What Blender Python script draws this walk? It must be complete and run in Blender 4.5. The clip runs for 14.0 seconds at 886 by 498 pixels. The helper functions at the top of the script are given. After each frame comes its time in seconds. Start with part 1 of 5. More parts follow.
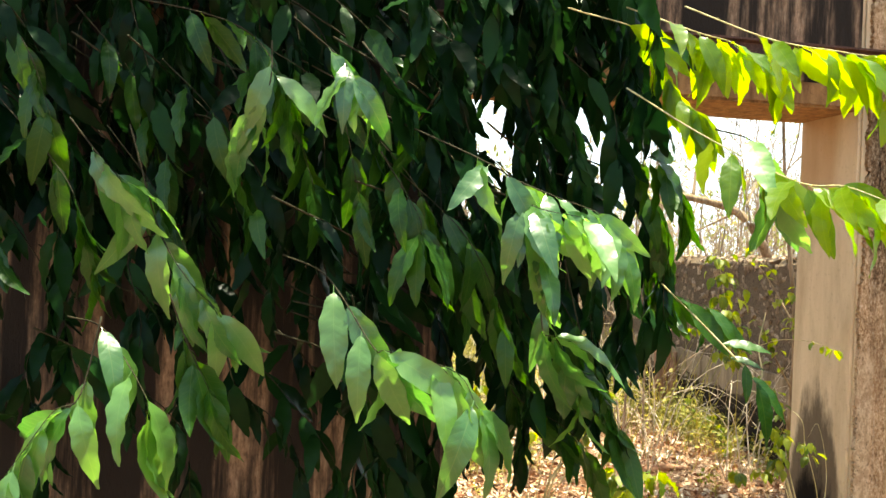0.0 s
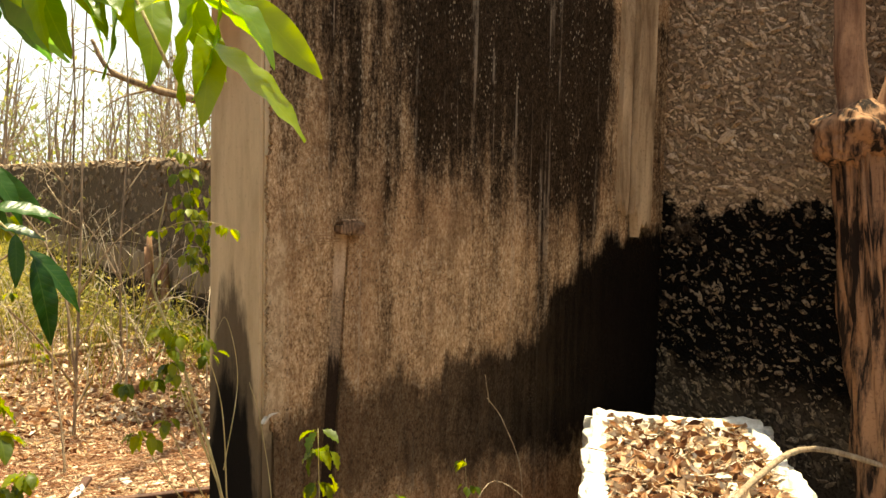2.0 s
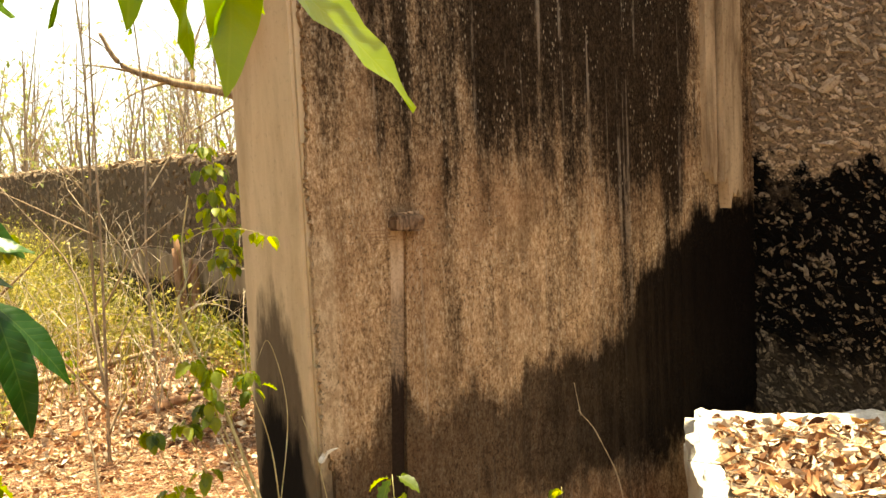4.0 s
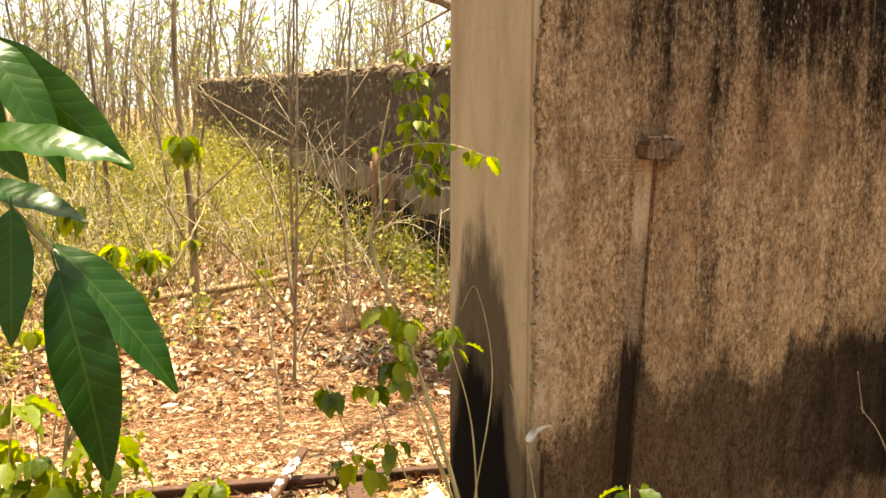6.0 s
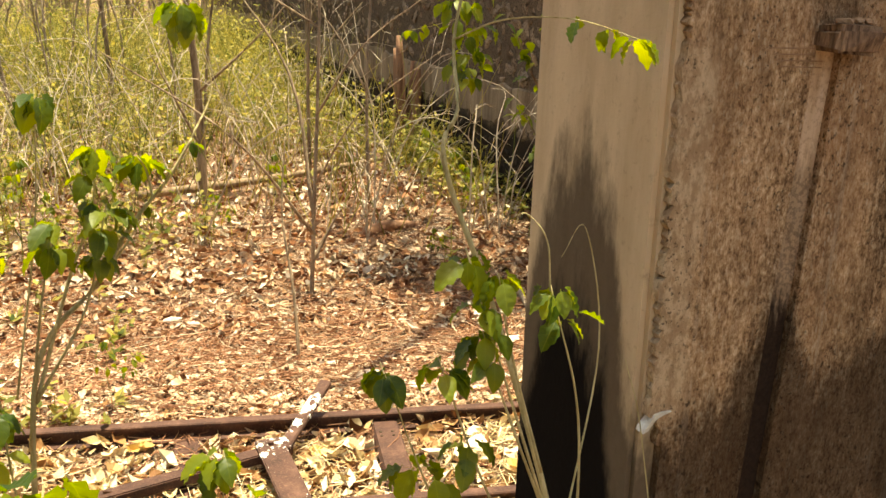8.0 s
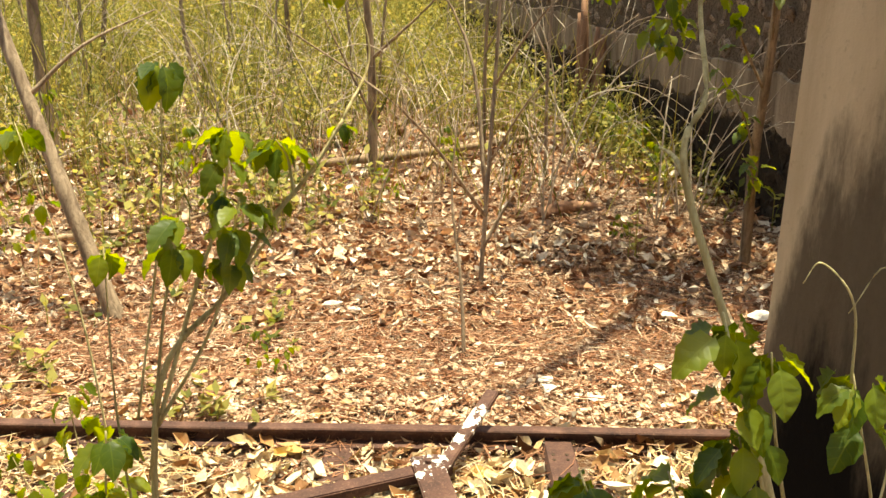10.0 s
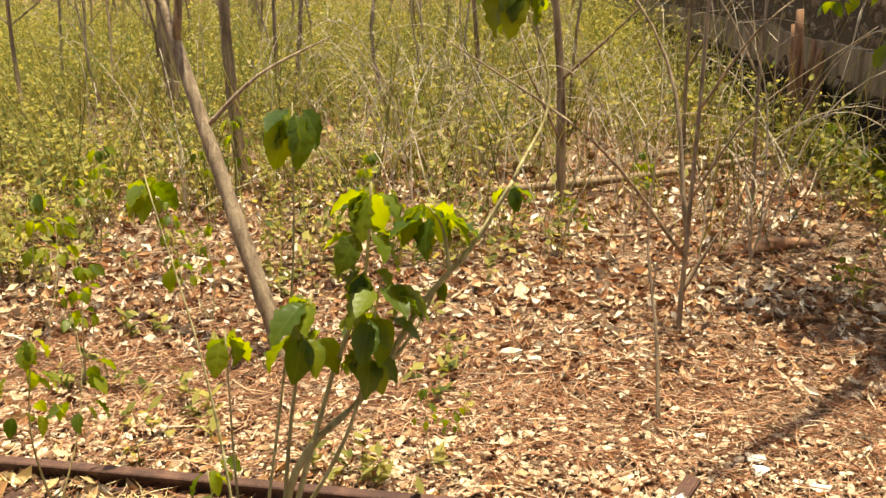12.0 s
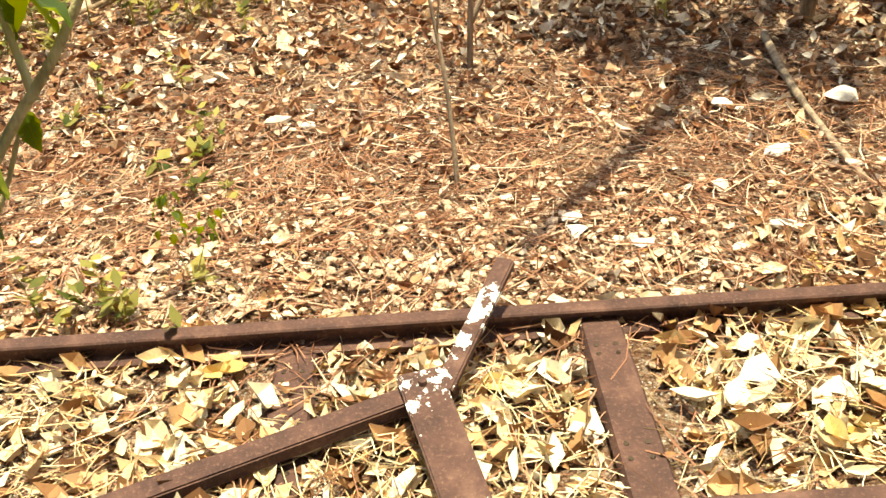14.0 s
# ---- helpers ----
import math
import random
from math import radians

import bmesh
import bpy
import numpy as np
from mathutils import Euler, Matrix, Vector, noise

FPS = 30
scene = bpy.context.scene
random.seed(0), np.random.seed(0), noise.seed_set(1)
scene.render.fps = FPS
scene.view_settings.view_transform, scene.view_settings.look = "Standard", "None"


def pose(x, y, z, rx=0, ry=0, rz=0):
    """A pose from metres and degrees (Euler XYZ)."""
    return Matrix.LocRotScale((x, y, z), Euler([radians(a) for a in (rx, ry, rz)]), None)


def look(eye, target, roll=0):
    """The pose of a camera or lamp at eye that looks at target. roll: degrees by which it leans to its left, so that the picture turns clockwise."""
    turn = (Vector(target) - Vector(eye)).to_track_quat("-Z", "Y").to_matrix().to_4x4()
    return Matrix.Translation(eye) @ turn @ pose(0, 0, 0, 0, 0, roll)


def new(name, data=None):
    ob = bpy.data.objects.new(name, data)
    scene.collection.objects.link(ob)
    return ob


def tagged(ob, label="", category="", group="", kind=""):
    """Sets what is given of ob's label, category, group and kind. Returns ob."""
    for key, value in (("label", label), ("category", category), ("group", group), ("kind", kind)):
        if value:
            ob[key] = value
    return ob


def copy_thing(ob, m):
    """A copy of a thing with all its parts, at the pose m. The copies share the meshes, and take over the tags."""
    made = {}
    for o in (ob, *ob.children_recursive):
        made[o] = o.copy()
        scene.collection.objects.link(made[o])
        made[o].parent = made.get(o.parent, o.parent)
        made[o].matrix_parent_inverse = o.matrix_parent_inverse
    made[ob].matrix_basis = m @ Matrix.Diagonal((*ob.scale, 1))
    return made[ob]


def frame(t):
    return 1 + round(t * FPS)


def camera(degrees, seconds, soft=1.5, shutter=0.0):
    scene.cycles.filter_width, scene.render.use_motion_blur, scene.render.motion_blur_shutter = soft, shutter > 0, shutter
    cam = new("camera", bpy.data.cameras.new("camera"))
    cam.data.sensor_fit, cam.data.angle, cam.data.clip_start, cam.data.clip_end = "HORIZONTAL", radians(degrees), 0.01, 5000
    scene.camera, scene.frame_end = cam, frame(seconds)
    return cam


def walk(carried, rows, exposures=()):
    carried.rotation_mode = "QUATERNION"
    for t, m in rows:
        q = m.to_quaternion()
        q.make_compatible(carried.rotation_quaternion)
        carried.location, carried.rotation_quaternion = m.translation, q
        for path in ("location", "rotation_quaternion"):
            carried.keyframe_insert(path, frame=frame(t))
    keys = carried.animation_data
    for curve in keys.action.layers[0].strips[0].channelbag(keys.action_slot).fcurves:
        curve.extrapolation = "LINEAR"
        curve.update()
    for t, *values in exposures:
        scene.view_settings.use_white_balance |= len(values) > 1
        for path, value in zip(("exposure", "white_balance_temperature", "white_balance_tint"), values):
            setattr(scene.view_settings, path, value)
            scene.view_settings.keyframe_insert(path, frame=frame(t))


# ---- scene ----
cam = camera(50.9, 14.0)
PATH = [
    (0, (-1.474, -3.848, 1.862), (-1.576, -1.851, 1.868), 2.3),
    (0.5, (-1.064, -3.667, 1.815), (-0.959, -1.67, 1.832), 1.3),
    (1, (-0.951, -3.623, 1.78), (-0.499, -1.675, 1.776), 1.5),
    (1.5, (-0.869, -3.551, 1.735), (-0.136, -1.691, 1.673), 2.1),
    (2, (-0.798, -3.264, 1.703), (0.04, -1.453, 1.568), 1.2),
    (4.3, (-0.67, -2.501, 1.724), (0.1, -0.665, 1.537), -3.1),
    (4.5, (-0.648, -2.354, 1.73), (0.092, -0.505, 1.548), -2.6),
    (5, (-0.635, -2.235, 1.755), (0.013, -0.356, 1.535), -2.4),
    (5.5, (-0.593, -2.155, 1.722), (-0.086, -0.239, 1.457), -0.9),
    (6, (-0.616, -2.09, 1.682), (-0.232, -0.157, 1.346), 0.0),
    (6.5, (-0.63, -1.932, 1.626), (-0.312, -0.004, 1.202), 0.9),
    (7, (-0.64, -1.719, 1.611), (-0.295, 0.188, 1.113), 1.6),
    (7.2, (-0.649, -1.656, 1.616), (-0.273, 0.24, 1.104), 1.8),
    (9.3, (-0.625, -1.216, 1.624), (-0.424, 0.675, 1.004), 0.7),
    (9.5, (-0.625, -1.182, 1.616), (-0.477, 0.713, 0.991), 0.8),
    (10, (-0.63, -1.001, 1.576), (-0.631, 0.895, 0.941), 0.9),
    (10.5, (-0.625, -0.806, 1.579), (-0.778, 1.077, 0.922), 0.8),
    (11, (-0.621, -0.764, 1.603), (-0.912, 1.123, 1.007), -0.4),
    (11.5, (-0.633, -0.742, 1.6), (-1.01, 1.149, 1.067), -1.0),
    (12, (-0.645, -0.614, 1.566), (-1.047, 1.25, 0.964), -1.6),
    (12.5, (-0.655, -0.427, 1.522), (-1.028, 1.415, 0.839), -1.7),
    (13, (-0.646, -0.197, 1.463), (-0.762, 1.593, 0.578), -1.2),
    (13.5, (-0.577, -0.061, 1.434), (-0.472, 1.658, 0.417), -2.2),
    (14, (-0.626, -0.017, 1.406), (-0.605, 1.635, 0.279), -3.2),
]
walk(cam, [(t, look(eye, target, roll)) for t, eye, target, roll in PATH], [(0, 2.05, 6900, -6), (0.5, 1.63, 7350, -5), (1.5, 1.28, 8000, -4), (4.5, 1.85, 8700, -3), (5.5, 1.72, 8400, -3), (7, 1.42, 8000, -2), (9.5, 1.2, 7400, -3), (10.5, 1.12, 7300, -2), (11.5, 0.92, 7300, 0), (13, 0.98, 7200, -2), (14, 1.12, 7000, -3)])

# ---- light ----
world = bpy.data.worlds.new("sky")
scene.world = world
world.use_nodes = True
SUN_UP, SUN_FROM = 84.0, (0.60, 0.35)   # degrees above the horizon; plan direction towards the sun
wn = world.node_tree.nodes
sky = wn.new("ShaderNodeTexSky")
sky.sky_type = "NISHITA"
sky.sun_disc = False
sky.sun_elevation = radians(SUN_UP)
sky.sun_rotation = math.atan2(SUN_FROM[0], SUN_FROM[1])
sky.air_density, sky.dust_density, sky.ozone_density = 1.0, 3.0, 0.8
wn["Background"].inputs[1].default_value = 0.115
world.node_tree.links.new(sky.outputs[0], wn["Background"].inputs[0])
sun_data = bpy.data.lights.new("sun", "SUN")
sun_data.energy, sun_data.angle, sun_data.color = 5.0, radians(0.53), (1.0, 0.93, 0.78)
sun = new("sun", sun_data)
_h = math.hypot(*SUN_FROM)
_c = math.cos(radians(SUN_UP))
sun.matrix_world = look((SUN_FROM[0] / _h * _c * 20, SUN_FROM[1] / _h * _c * 20, math.sin(radians(SUN_UP)) * 20), (0, 0, 0))

# ---- plan ----
TURN = 14.18                       # the front wall against the rails
WX, WY = math.cos(radians(TURN)), math.sin(radians(TURN))
rng = random.Random(7)


def uv(u, v, z=0.0):
    """A place from the front wall's frame: u along it, v through it, away from the court."""
    return Vector((u * WX - v * WY, u * WY + v * WX, z))


WALL = pose(0, 0, 0, 0, 0, TURN)
THICK, HIGH, DOOR_L, DOOR_TOP, CORNER = 0.424, 3.12, -1.66, 2.50, 2.23

# ---- materials ----


class Nodes:
    """Short hand for a node material."""

    def __init__(self, name, rough=0.85, spec=0.3):
        self.mat = bpy.data.materials.new(name)
        self.mat.use_nodes = True
        self.t = self.mat.node_tree
        self.b = self.t.nodes["Principled BSDF"]
        self.b.inputs["Roughness"].default_value = rough
        self.b.inputs["Specular IOR Level"].default_value = spec

    def node(self, kind, **values):
        n = self.t.nodes.new("ShaderNode" + kind)
        for k, v in values.items():
            setattr(n, k, v)
        return n

    def put(self, a, b):
        if isinstance(a, bpy.types.NodeSocket):
            self.t.links.new(a, b)
        elif isinstance(a, tuple) and len(a) == 3 and b.type == "RGBA":
            b.default_value = (*a, 1)
        else:
            b.default_value = a

    def coords(self, which="Object"):
        return self.node("TexCoord").outputs[which]

    def world_place(self):
        return self.node("NewGeometry").outputs["Position"]

    def scaled(self, v, s):
        n = self.node("VectorMath", operation="MULTIPLY")
        self.put(v, n.inputs[0])
        n.inputs[1].default_value = s
        return n.outputs[0]

    def noise(self, v, scale, detail=4.0, rough=0.6, dist=0.0):
        n = self.node("TexNoise")
        self.put(v, n.inputs["Vector"])
        for k, x in (("Scale", scale), ("Detail", detail), ("Roughness", rough), ("Distortion", dist)):
            n.inputs[k].default_value = x
        return n.outputs["Fac"]

    def cells(self, v, scale, feature="F1", out="Distance"):
        n = self.node("TexVoronoi", feature=feature)
        self.put(v, n.inputs["Vector"])
        n.inputs["Scale"].default_value = scale
        return n.outputs[out]

    def m(self, op, a, b=0.0, c=0.0, clamp=False):
        n = self.node("Math", operation=op, use_clamp=clamp)
        for i, x in enumerate((a, b, c)):
            self.put(x, n.inputs[i])
        return n.outputs[0]

    def span(self, v, a, b, lo=0.0, hi=1.0):
        n = self.node("MapRange", interpolation_type="SMOOTHSTEP")
        for i, x in enumerate((v, a, b, lo, hi)):
            self.put(x, n.inputs[i])
        return n.outputs[0]

    def mix(self, f, a, b):
        n = self.node("Mix", data_type="RGBA")
        self.put(f, n.inputs[0])
        self.put(a, n.inputs[6])
        self.put(b, n.inputs[7])
        return n.outputs[2]

    def ramp(self, f, *stops):
        n = self.node("ValToRGB")
        self.put(f, n.inputs[0])
        r = n.color_ramp
        while len(r.elements) < len(stops):
            r.elements.new(0.5)
        for e, (p, c) in zip(r.elements, stops):
            e.position, e.color = p, (*c, 1)
        return n.outputs[0]

    def xyz(self, v):
        n = self.node("SeparateXYZ")
        self.put(v, n.inputs[0])
        return n.outputs

    def bump(self, h, strength, distance=0.01):
        n = self.node("Bump")
        n.inputs["Strength"].default_value, n.inputs["Distance"].default_value = strength, distance
        self.put(h, n.inputs["Height"])
        self.put(n.outputs[0], self.b.inputs["Normal"])

    def done(self, colour, rough=None):
        self.put(colour, self.b.inputs["Base Color"])
        if rough is not None:
            self.put(rough, self.b.inputs["Roughness"])
        return self.mat

    def island(self):
        return self.node("NewGeometry").outputs["Random Per Island"]

    def each(self):
        return self.node("ObjectInfo").outputs["Random"]

    def curve(self, x, points):
        n = self.node("FloatCurve")
        c = n.mapping.curves[0]
        while len(c.points) < len(points):
            c.points.new(0.5, 0.5)
        for p, (a, b) in zip(c.points, points):
            p.location, p.handle_type = (a, b), "VECTOR"
        n.mapping.update()
        self.put(x, n.inputs["Value"])
        return n.outputs[0]


def plaster_material():
    """Lime plaster with black mould streaks from above and a soot stain from old fires at the corner."""
    k = Nodes("stained_plaster", 0.97, 0.03)
    p = k.coords()
    x, y, z = k.xyz(p)
    grain = k.noise(k.scaled(p, (120, 120, 66)), 1.0, 5, 0.8)
    crumb = k.noise(k.scaled(p, (42, 42, 22)), 1.0, 4, 0.75)
    mid = k.noise(k.scaled(p, (9, 9, 5)), 1.0, 5, 0.7)
    broad = k.noise(p, 1.6, 4, 0.6)
    speck = k.m("ADD", k.m("MULTIPLY", k.m("SUBTRACT", grain, 0.5), 2.0), k.m("MULTIPLY", k.m("SUBTRACT", crumb, 0.5), 0.65))
    base = k.ramp(k.m("ADD", speck, 0.5), (0.15, (0.17, 0.092, 0.047)), (0.42, (0.46, 0.28, 0.155)), (0.6, (0.62, 0.41, 0.245)), (0.85, (0.82, 0.65, 0.46)))
    base = k.mix(k.span(k.noise(k.scaled(p, (11, 11, 3.6)), 1.0, 5, 0.7), 0.44, 0.66, 0, 0.58), base, (0.18, 0.105, 0.056))
    base = k.mix(k.span(broad, 0.48, 0.7, 0, 0.55), base, (0.34, 0.18, 0.095))
    # mould: soft runs down from the top, speckled where it thins out
    run = k.noise(k.scaled(p, (6.0, 6.0, 0.38)), 1.0, 5, 0.62)
    fine = k.noise(k.scaled(p, (30, 30, 1.6)), 1.0, 4, 0.7)
    blot = k.noise(k.scaled(p, (3.4, 3.4, 2.2)), 1.0, 5, 0.65)
    window = k.curve(k.m("MULTIPLY", x, 0.4), [(0.0, 0.12), (0.03, 0.50), (0.14, 0.62), (0.22, 0.50), (0.27, 0.74), (0.36, 0.90), (0.42, 0.70), (0.50, 0.86), (0.58, 0.66), (0.66, 0.80), (0.71, 0.66), (0.74, 0.12), (1.0, 0.08)])
    up = k.span(z, 1.3, 2.15, 0.0, 1.0)
    hung = k.m("ADD", k.m("MULTIPLY", window, k.m("ADD", 0.30, k.m("MULTIPLY", up, 0.95))), k.m("MULTIPLY", up, 0.16))
    hung = k.m("ADD", hung, k.span(x, 0.5, 1.5, -0.12, 0.26))
    shift = k.m("ADD", k.m("MULTIPLY", k.m("SUBTRACT", run, 0.5), 2.1), k.m("ADD", k.m("MULTIPLY", k.m("SUBTRACT", fine, 0.5), 0.9), k.m("MULTIPLY", k.m("SUBTRACT", blot, 0.5), 1.4)))
    mould = k.m("ADD", hung, shift)
    clear = k.m("MULTIPLY", k.span(k.m("ADD", z, k.m("MULTIPLY", run, 0.7)), 2.86, 3.0), k.span(k.m("ADD", x, k.m("MULTIPLY", fine, 0.3)), 1.0, 1.3))
    band = k.m("MULTIPLY", k.span(z, 2.50, 2.52), k.span(x, 0.46, 0.44))
    mould = k.m("SUBTRACT", mould, k.m("ADD", k.m("MULTIPLY", clear, 0.75), k.m("MULTIPLY", band, 0.5)))
    mould = k.span(k.m("SUBTRACT", mould, k.m("MULTIPLY", speck, 0.42)), 0.12, 1.02)
    col = k.mix(k.m("MULTIPLY", mould, 0.96), base, k.mix(k.span(speck, -0.3, 0.6), (0.005, 0.004, 0.003), (0.060, 0.035, 0.020)))
    flecks = k.m("MULTIPLY", k.span(k.cells(k.scaled(p, (1, 1, 0.4)), 85), 0.3, 0.14), k.span(k.noise(k.scaled(p, (14, 14, 4)), 1.0, 4, 0.7), 0.48, 0.6))
    col = k.mix(k.m("MULTIPLY", flecks, 0.55), col, (0.62, 0.50, 0.37))
    drip = k.span(k.noise(k.scaled(p, (30, 30, 0.55)), 1.0, 3, 0.5), 0.60, 0.66)
    drip = k.m("MULTIPLY", drip, k.span(k.noise(k.scaled(p, (20, 20, 5)), 1.0, 4, 0.7), 0.40, 0.6))
    col = k.mix(k.m("MULTIPLY", drip, 0.42), col, (0.50, 0.39, 0.29))
    # bare smooth strip along the broken edge
    strip = k.m("MULTIPLY", k.span(k.m("ADD", x, k.m("MULTIPLY", k.m("SUBTRACT", mid, 0.5), 0.05)), 0.10, 0.075), k.m("MULTIPLY", k.span(z, 0.84, 0.88), k.span(k.m("ADD", z, k.m("MULTIPLY", mid, 0.3)), 1.75, 1.55)))
    col = k.mix(k.m("MULTIPLY", strip, 0.8), col, k.mix(k.span(crumb, 0.42, 0.6), (0.46, 0.31, 0.19), (0.68, 0.51, 0.34)))
    # soot: low at the doorway, high in the corner
    line = k.curve(k.m("MULTIPLY", x, 0.4), [(0.0, 0.42), (0.075, 0.445), (0.092, 0.50), (0.132, 0.525), (0.16, 0.465), (0.24, 0.48), (0.328, 0.45), (0.336, 0.505), (0.48, 0.51), (0.564, 0.56), (0.584, 0.635), (0.696, 0.71), (0.716, 0.755), (0.88, 0.765), (1.0, 0.765)])
    ragged = k.m("MULTIPLY", k.m("SUBTRACT", k.m("ADD", k.m("MULTIPLY", k.noise(k.scaled(p, (9, 9, 6)), 1.0, 5, 0.7), 0.65), k.m("MULTIPLY", fine, 0.35)), 0.5), 0.46)
    depth = k.m("SUBTRACT", k.m("ADD", k.m("MULTIPLY", line, 2.0), ragged), z)
    soot = k.m("MULTIPLY", k.span(k.m("SUBTRACT", depth, k.m("MULTIPLY", speck, 0.03)), -0.05, 0.08), k.span(x, 0.2, 1.7, 0.72, 0.99))
    soot = k.m("MULTIPLY", soot, k.span(k.m("ADD", z, k.m("MULTIPLY", mid, 0.5)), 0.62, 0.85, 0.25, 1.0))
    soot = k.m("MULTIPLY", soot, k.m("SUBTRACT", 1.0, k.m("MULTIPLY", strip, 0.7)))
    col = k.mix(soot, col, k.mix(k.m("MULTIPLY", k.span(fine, 0.35, 0.7), k.span(x, 1.9, 1.2, 0.1, 1.0)), (0.003, 0.002, 0.002), (0.034, 0.022, 0.014)))
    grit = k.m("MULTIPLY", k.span(k.cells(p, 130), 0.28, 0.12), k.span(k.noise(p, 11, 4, 0.7), 0.5, 0.64))
    col = k.mix(k.m("MULTIPLY", grit, k.span(x, 1.9, 1.3, 0.03, 0.2)), col, (0.40, 0.29, 0.20))
    pits = k.m("MULTIPLY", k.span(k.noise(p, 95, 3, 0.7), 0.56, 0.64), k.span(k.noise(p, 4, 4, 0.7), 0.40, 0.58))
    col = k.mix(k.m("MULTIPLY", pits, 0.75), col, (0.025, 0.017, 0.011))
    damp = k.span(k.m("ADD", z, k.m("MULTIPLY", mid, 0.45)), 0.75, 0.45)
    col = k.mix(k.m("MULTIPLY", damp, 0.75), col, k.mix(k.span(speck, -0.4, 0.5), (0.10, 0.05, 0.025), (0.38, 0.20, 0.10)))
    k.bump(k.m("ADD", k.m("ADD", grain, crumb), k.m("MULTIPLY", mid, 1.5)), 0.9, 0.010)
    return k.done(col)


def chase_material():
    """Smooth tan mortar filling the old pipe chase, browned and sooty further down."""
    k = Nodes("chase_mortar", 0.95, 0.08)
    p = k.coords()
    x, y, z = k.xyz(p)
    a = k.noise(k.scaled(p, (30, 30, 7)), 1.0, 5, 0.7)
    b = k.noise(p, 110, 4, 0.75)
    col = k.ramp(a, (0.3, (0.42, 0.27, 0.16)), (0.55, (0.60, 0.43, 0.29)), (0.75, (0.66, 0.51, 0.37)))
    col = k.mix(k.m("MULTIPLY", k.span(b, 0.5, 0.66), 0.5), col, (0.22, 0.13, 0.075))
    worn = k.span(k.m("ADD", z, k.m("MULTIPLY", k.m("SUBTRACT", a, 0.5), 0.3)), 1.36, 1.27)
    col = k.mix(k.m("MULTIPLY", worn, 0.75), col, k.mix(k.span(b, 0.4, 0.6), (0.09, 0.055, 0.032), (0.36, 0.24, 0.15)))
    soot = k.span(k.m("ADD", z, k.m("MULTIPLY", k.m("SUBTRACT", a, 0.5), 0.35)), 1.13, 1.0)
    col = k.mix(soot, col, k.mix(b, (0.006, 0.004, 0.003), (0.05, 0.03, 0.02)))
    k.bump(k.m("ADD", a, b), 0.4, 0.006)
    return k.done(col)


def render_material():
    """Smooth cement render of the door reveal, with a damp black patch low down."""
    k = Nodes("cement_render", 0.92, 0.06)
    p = k.coords()
    x, y, z = k.xyz(p)
    a = k.noise(k.scaled(p, (7, 7, 1.6)), 1.0, 5, 0.6)
    b = k.noise(p, 45, 4, 0.7)
    col = k.ramp(a, (0.3, (0.46, 0.335, 0.21)), (0.55, (0.64, 0.49, 0.325)), (0.8, (0.54, 0.39, 0.25)))
    col = k.mix(k.m("MULTIPLY", k.span(b, 0.55, 0.75), 0.35), col, (0.20, 0.14, 0.09))
    warm = k.m("MULTIPLY", k.span(z, 1.9, 2.3), k.span(y, 0.1, 0.2))
    col = k.mix(k.m("MULTIPLY", warm, 0.6), col, (0.42, 0.22, 0.09))
    streak = k.m("MULTIPLY", k.m("SUBTRACT", k.noise(k.scaled(p, (10, 16, 5)), 1.0, 5, 0.7), 0.5), 0.40)
    crown = k.curve(k.m("MULTIPLY", y, 2.3), [(0.0, 0.44), (0.12, 0.50), (0.25, 0.64), (0.5, 0.69), (0.78, 0.66), (0.9, 0.54), (1.0, 0.46)])
    d = k.m("SUBTRACT", k.m("ADD", k.m("MULTIPLY", crown, 2.0), streak), z)
    patch = k.span(d, -0.04, 0.16, 0, 0.85)
    deep = k.span(d, 0.28, 0.48)
    col = k.mix(patch, col, k.mix(b, (0.02, 0.014, 0.010), (0.09, 0.062, 0.04)))
    col = k.mix(deep, col, (0.007, 0.005, 0.004))
    k.bump(k.m("ADD", b, a), 0.3, 0.006)
    return k.done(col)


def left_plaster_material():
    k = Nodes("brown_plaster", 0.9, 0.2)
    p = k.coords()
    g = k.noise(k.scaled(p, (45, 45, 16)), 1.0, 5, 0.75)
    run = k.noise(k.scaled(p, (8, 8, 0.6)), 1.0, 5, 0.65)
    col = k.ramp(g, (0.35, (0.13, 0.08, 0.05)), (0.55, (0.34, 0.21, 0.13)), (0.72, (0.5, 0.35, 0.23)))
    col = k.mix(k.span(run, 0.34, 0.52), col, (0.022, 0.015, 0.011))
    k.bump(g, 0.6, 0.012)
    return k.done(col)


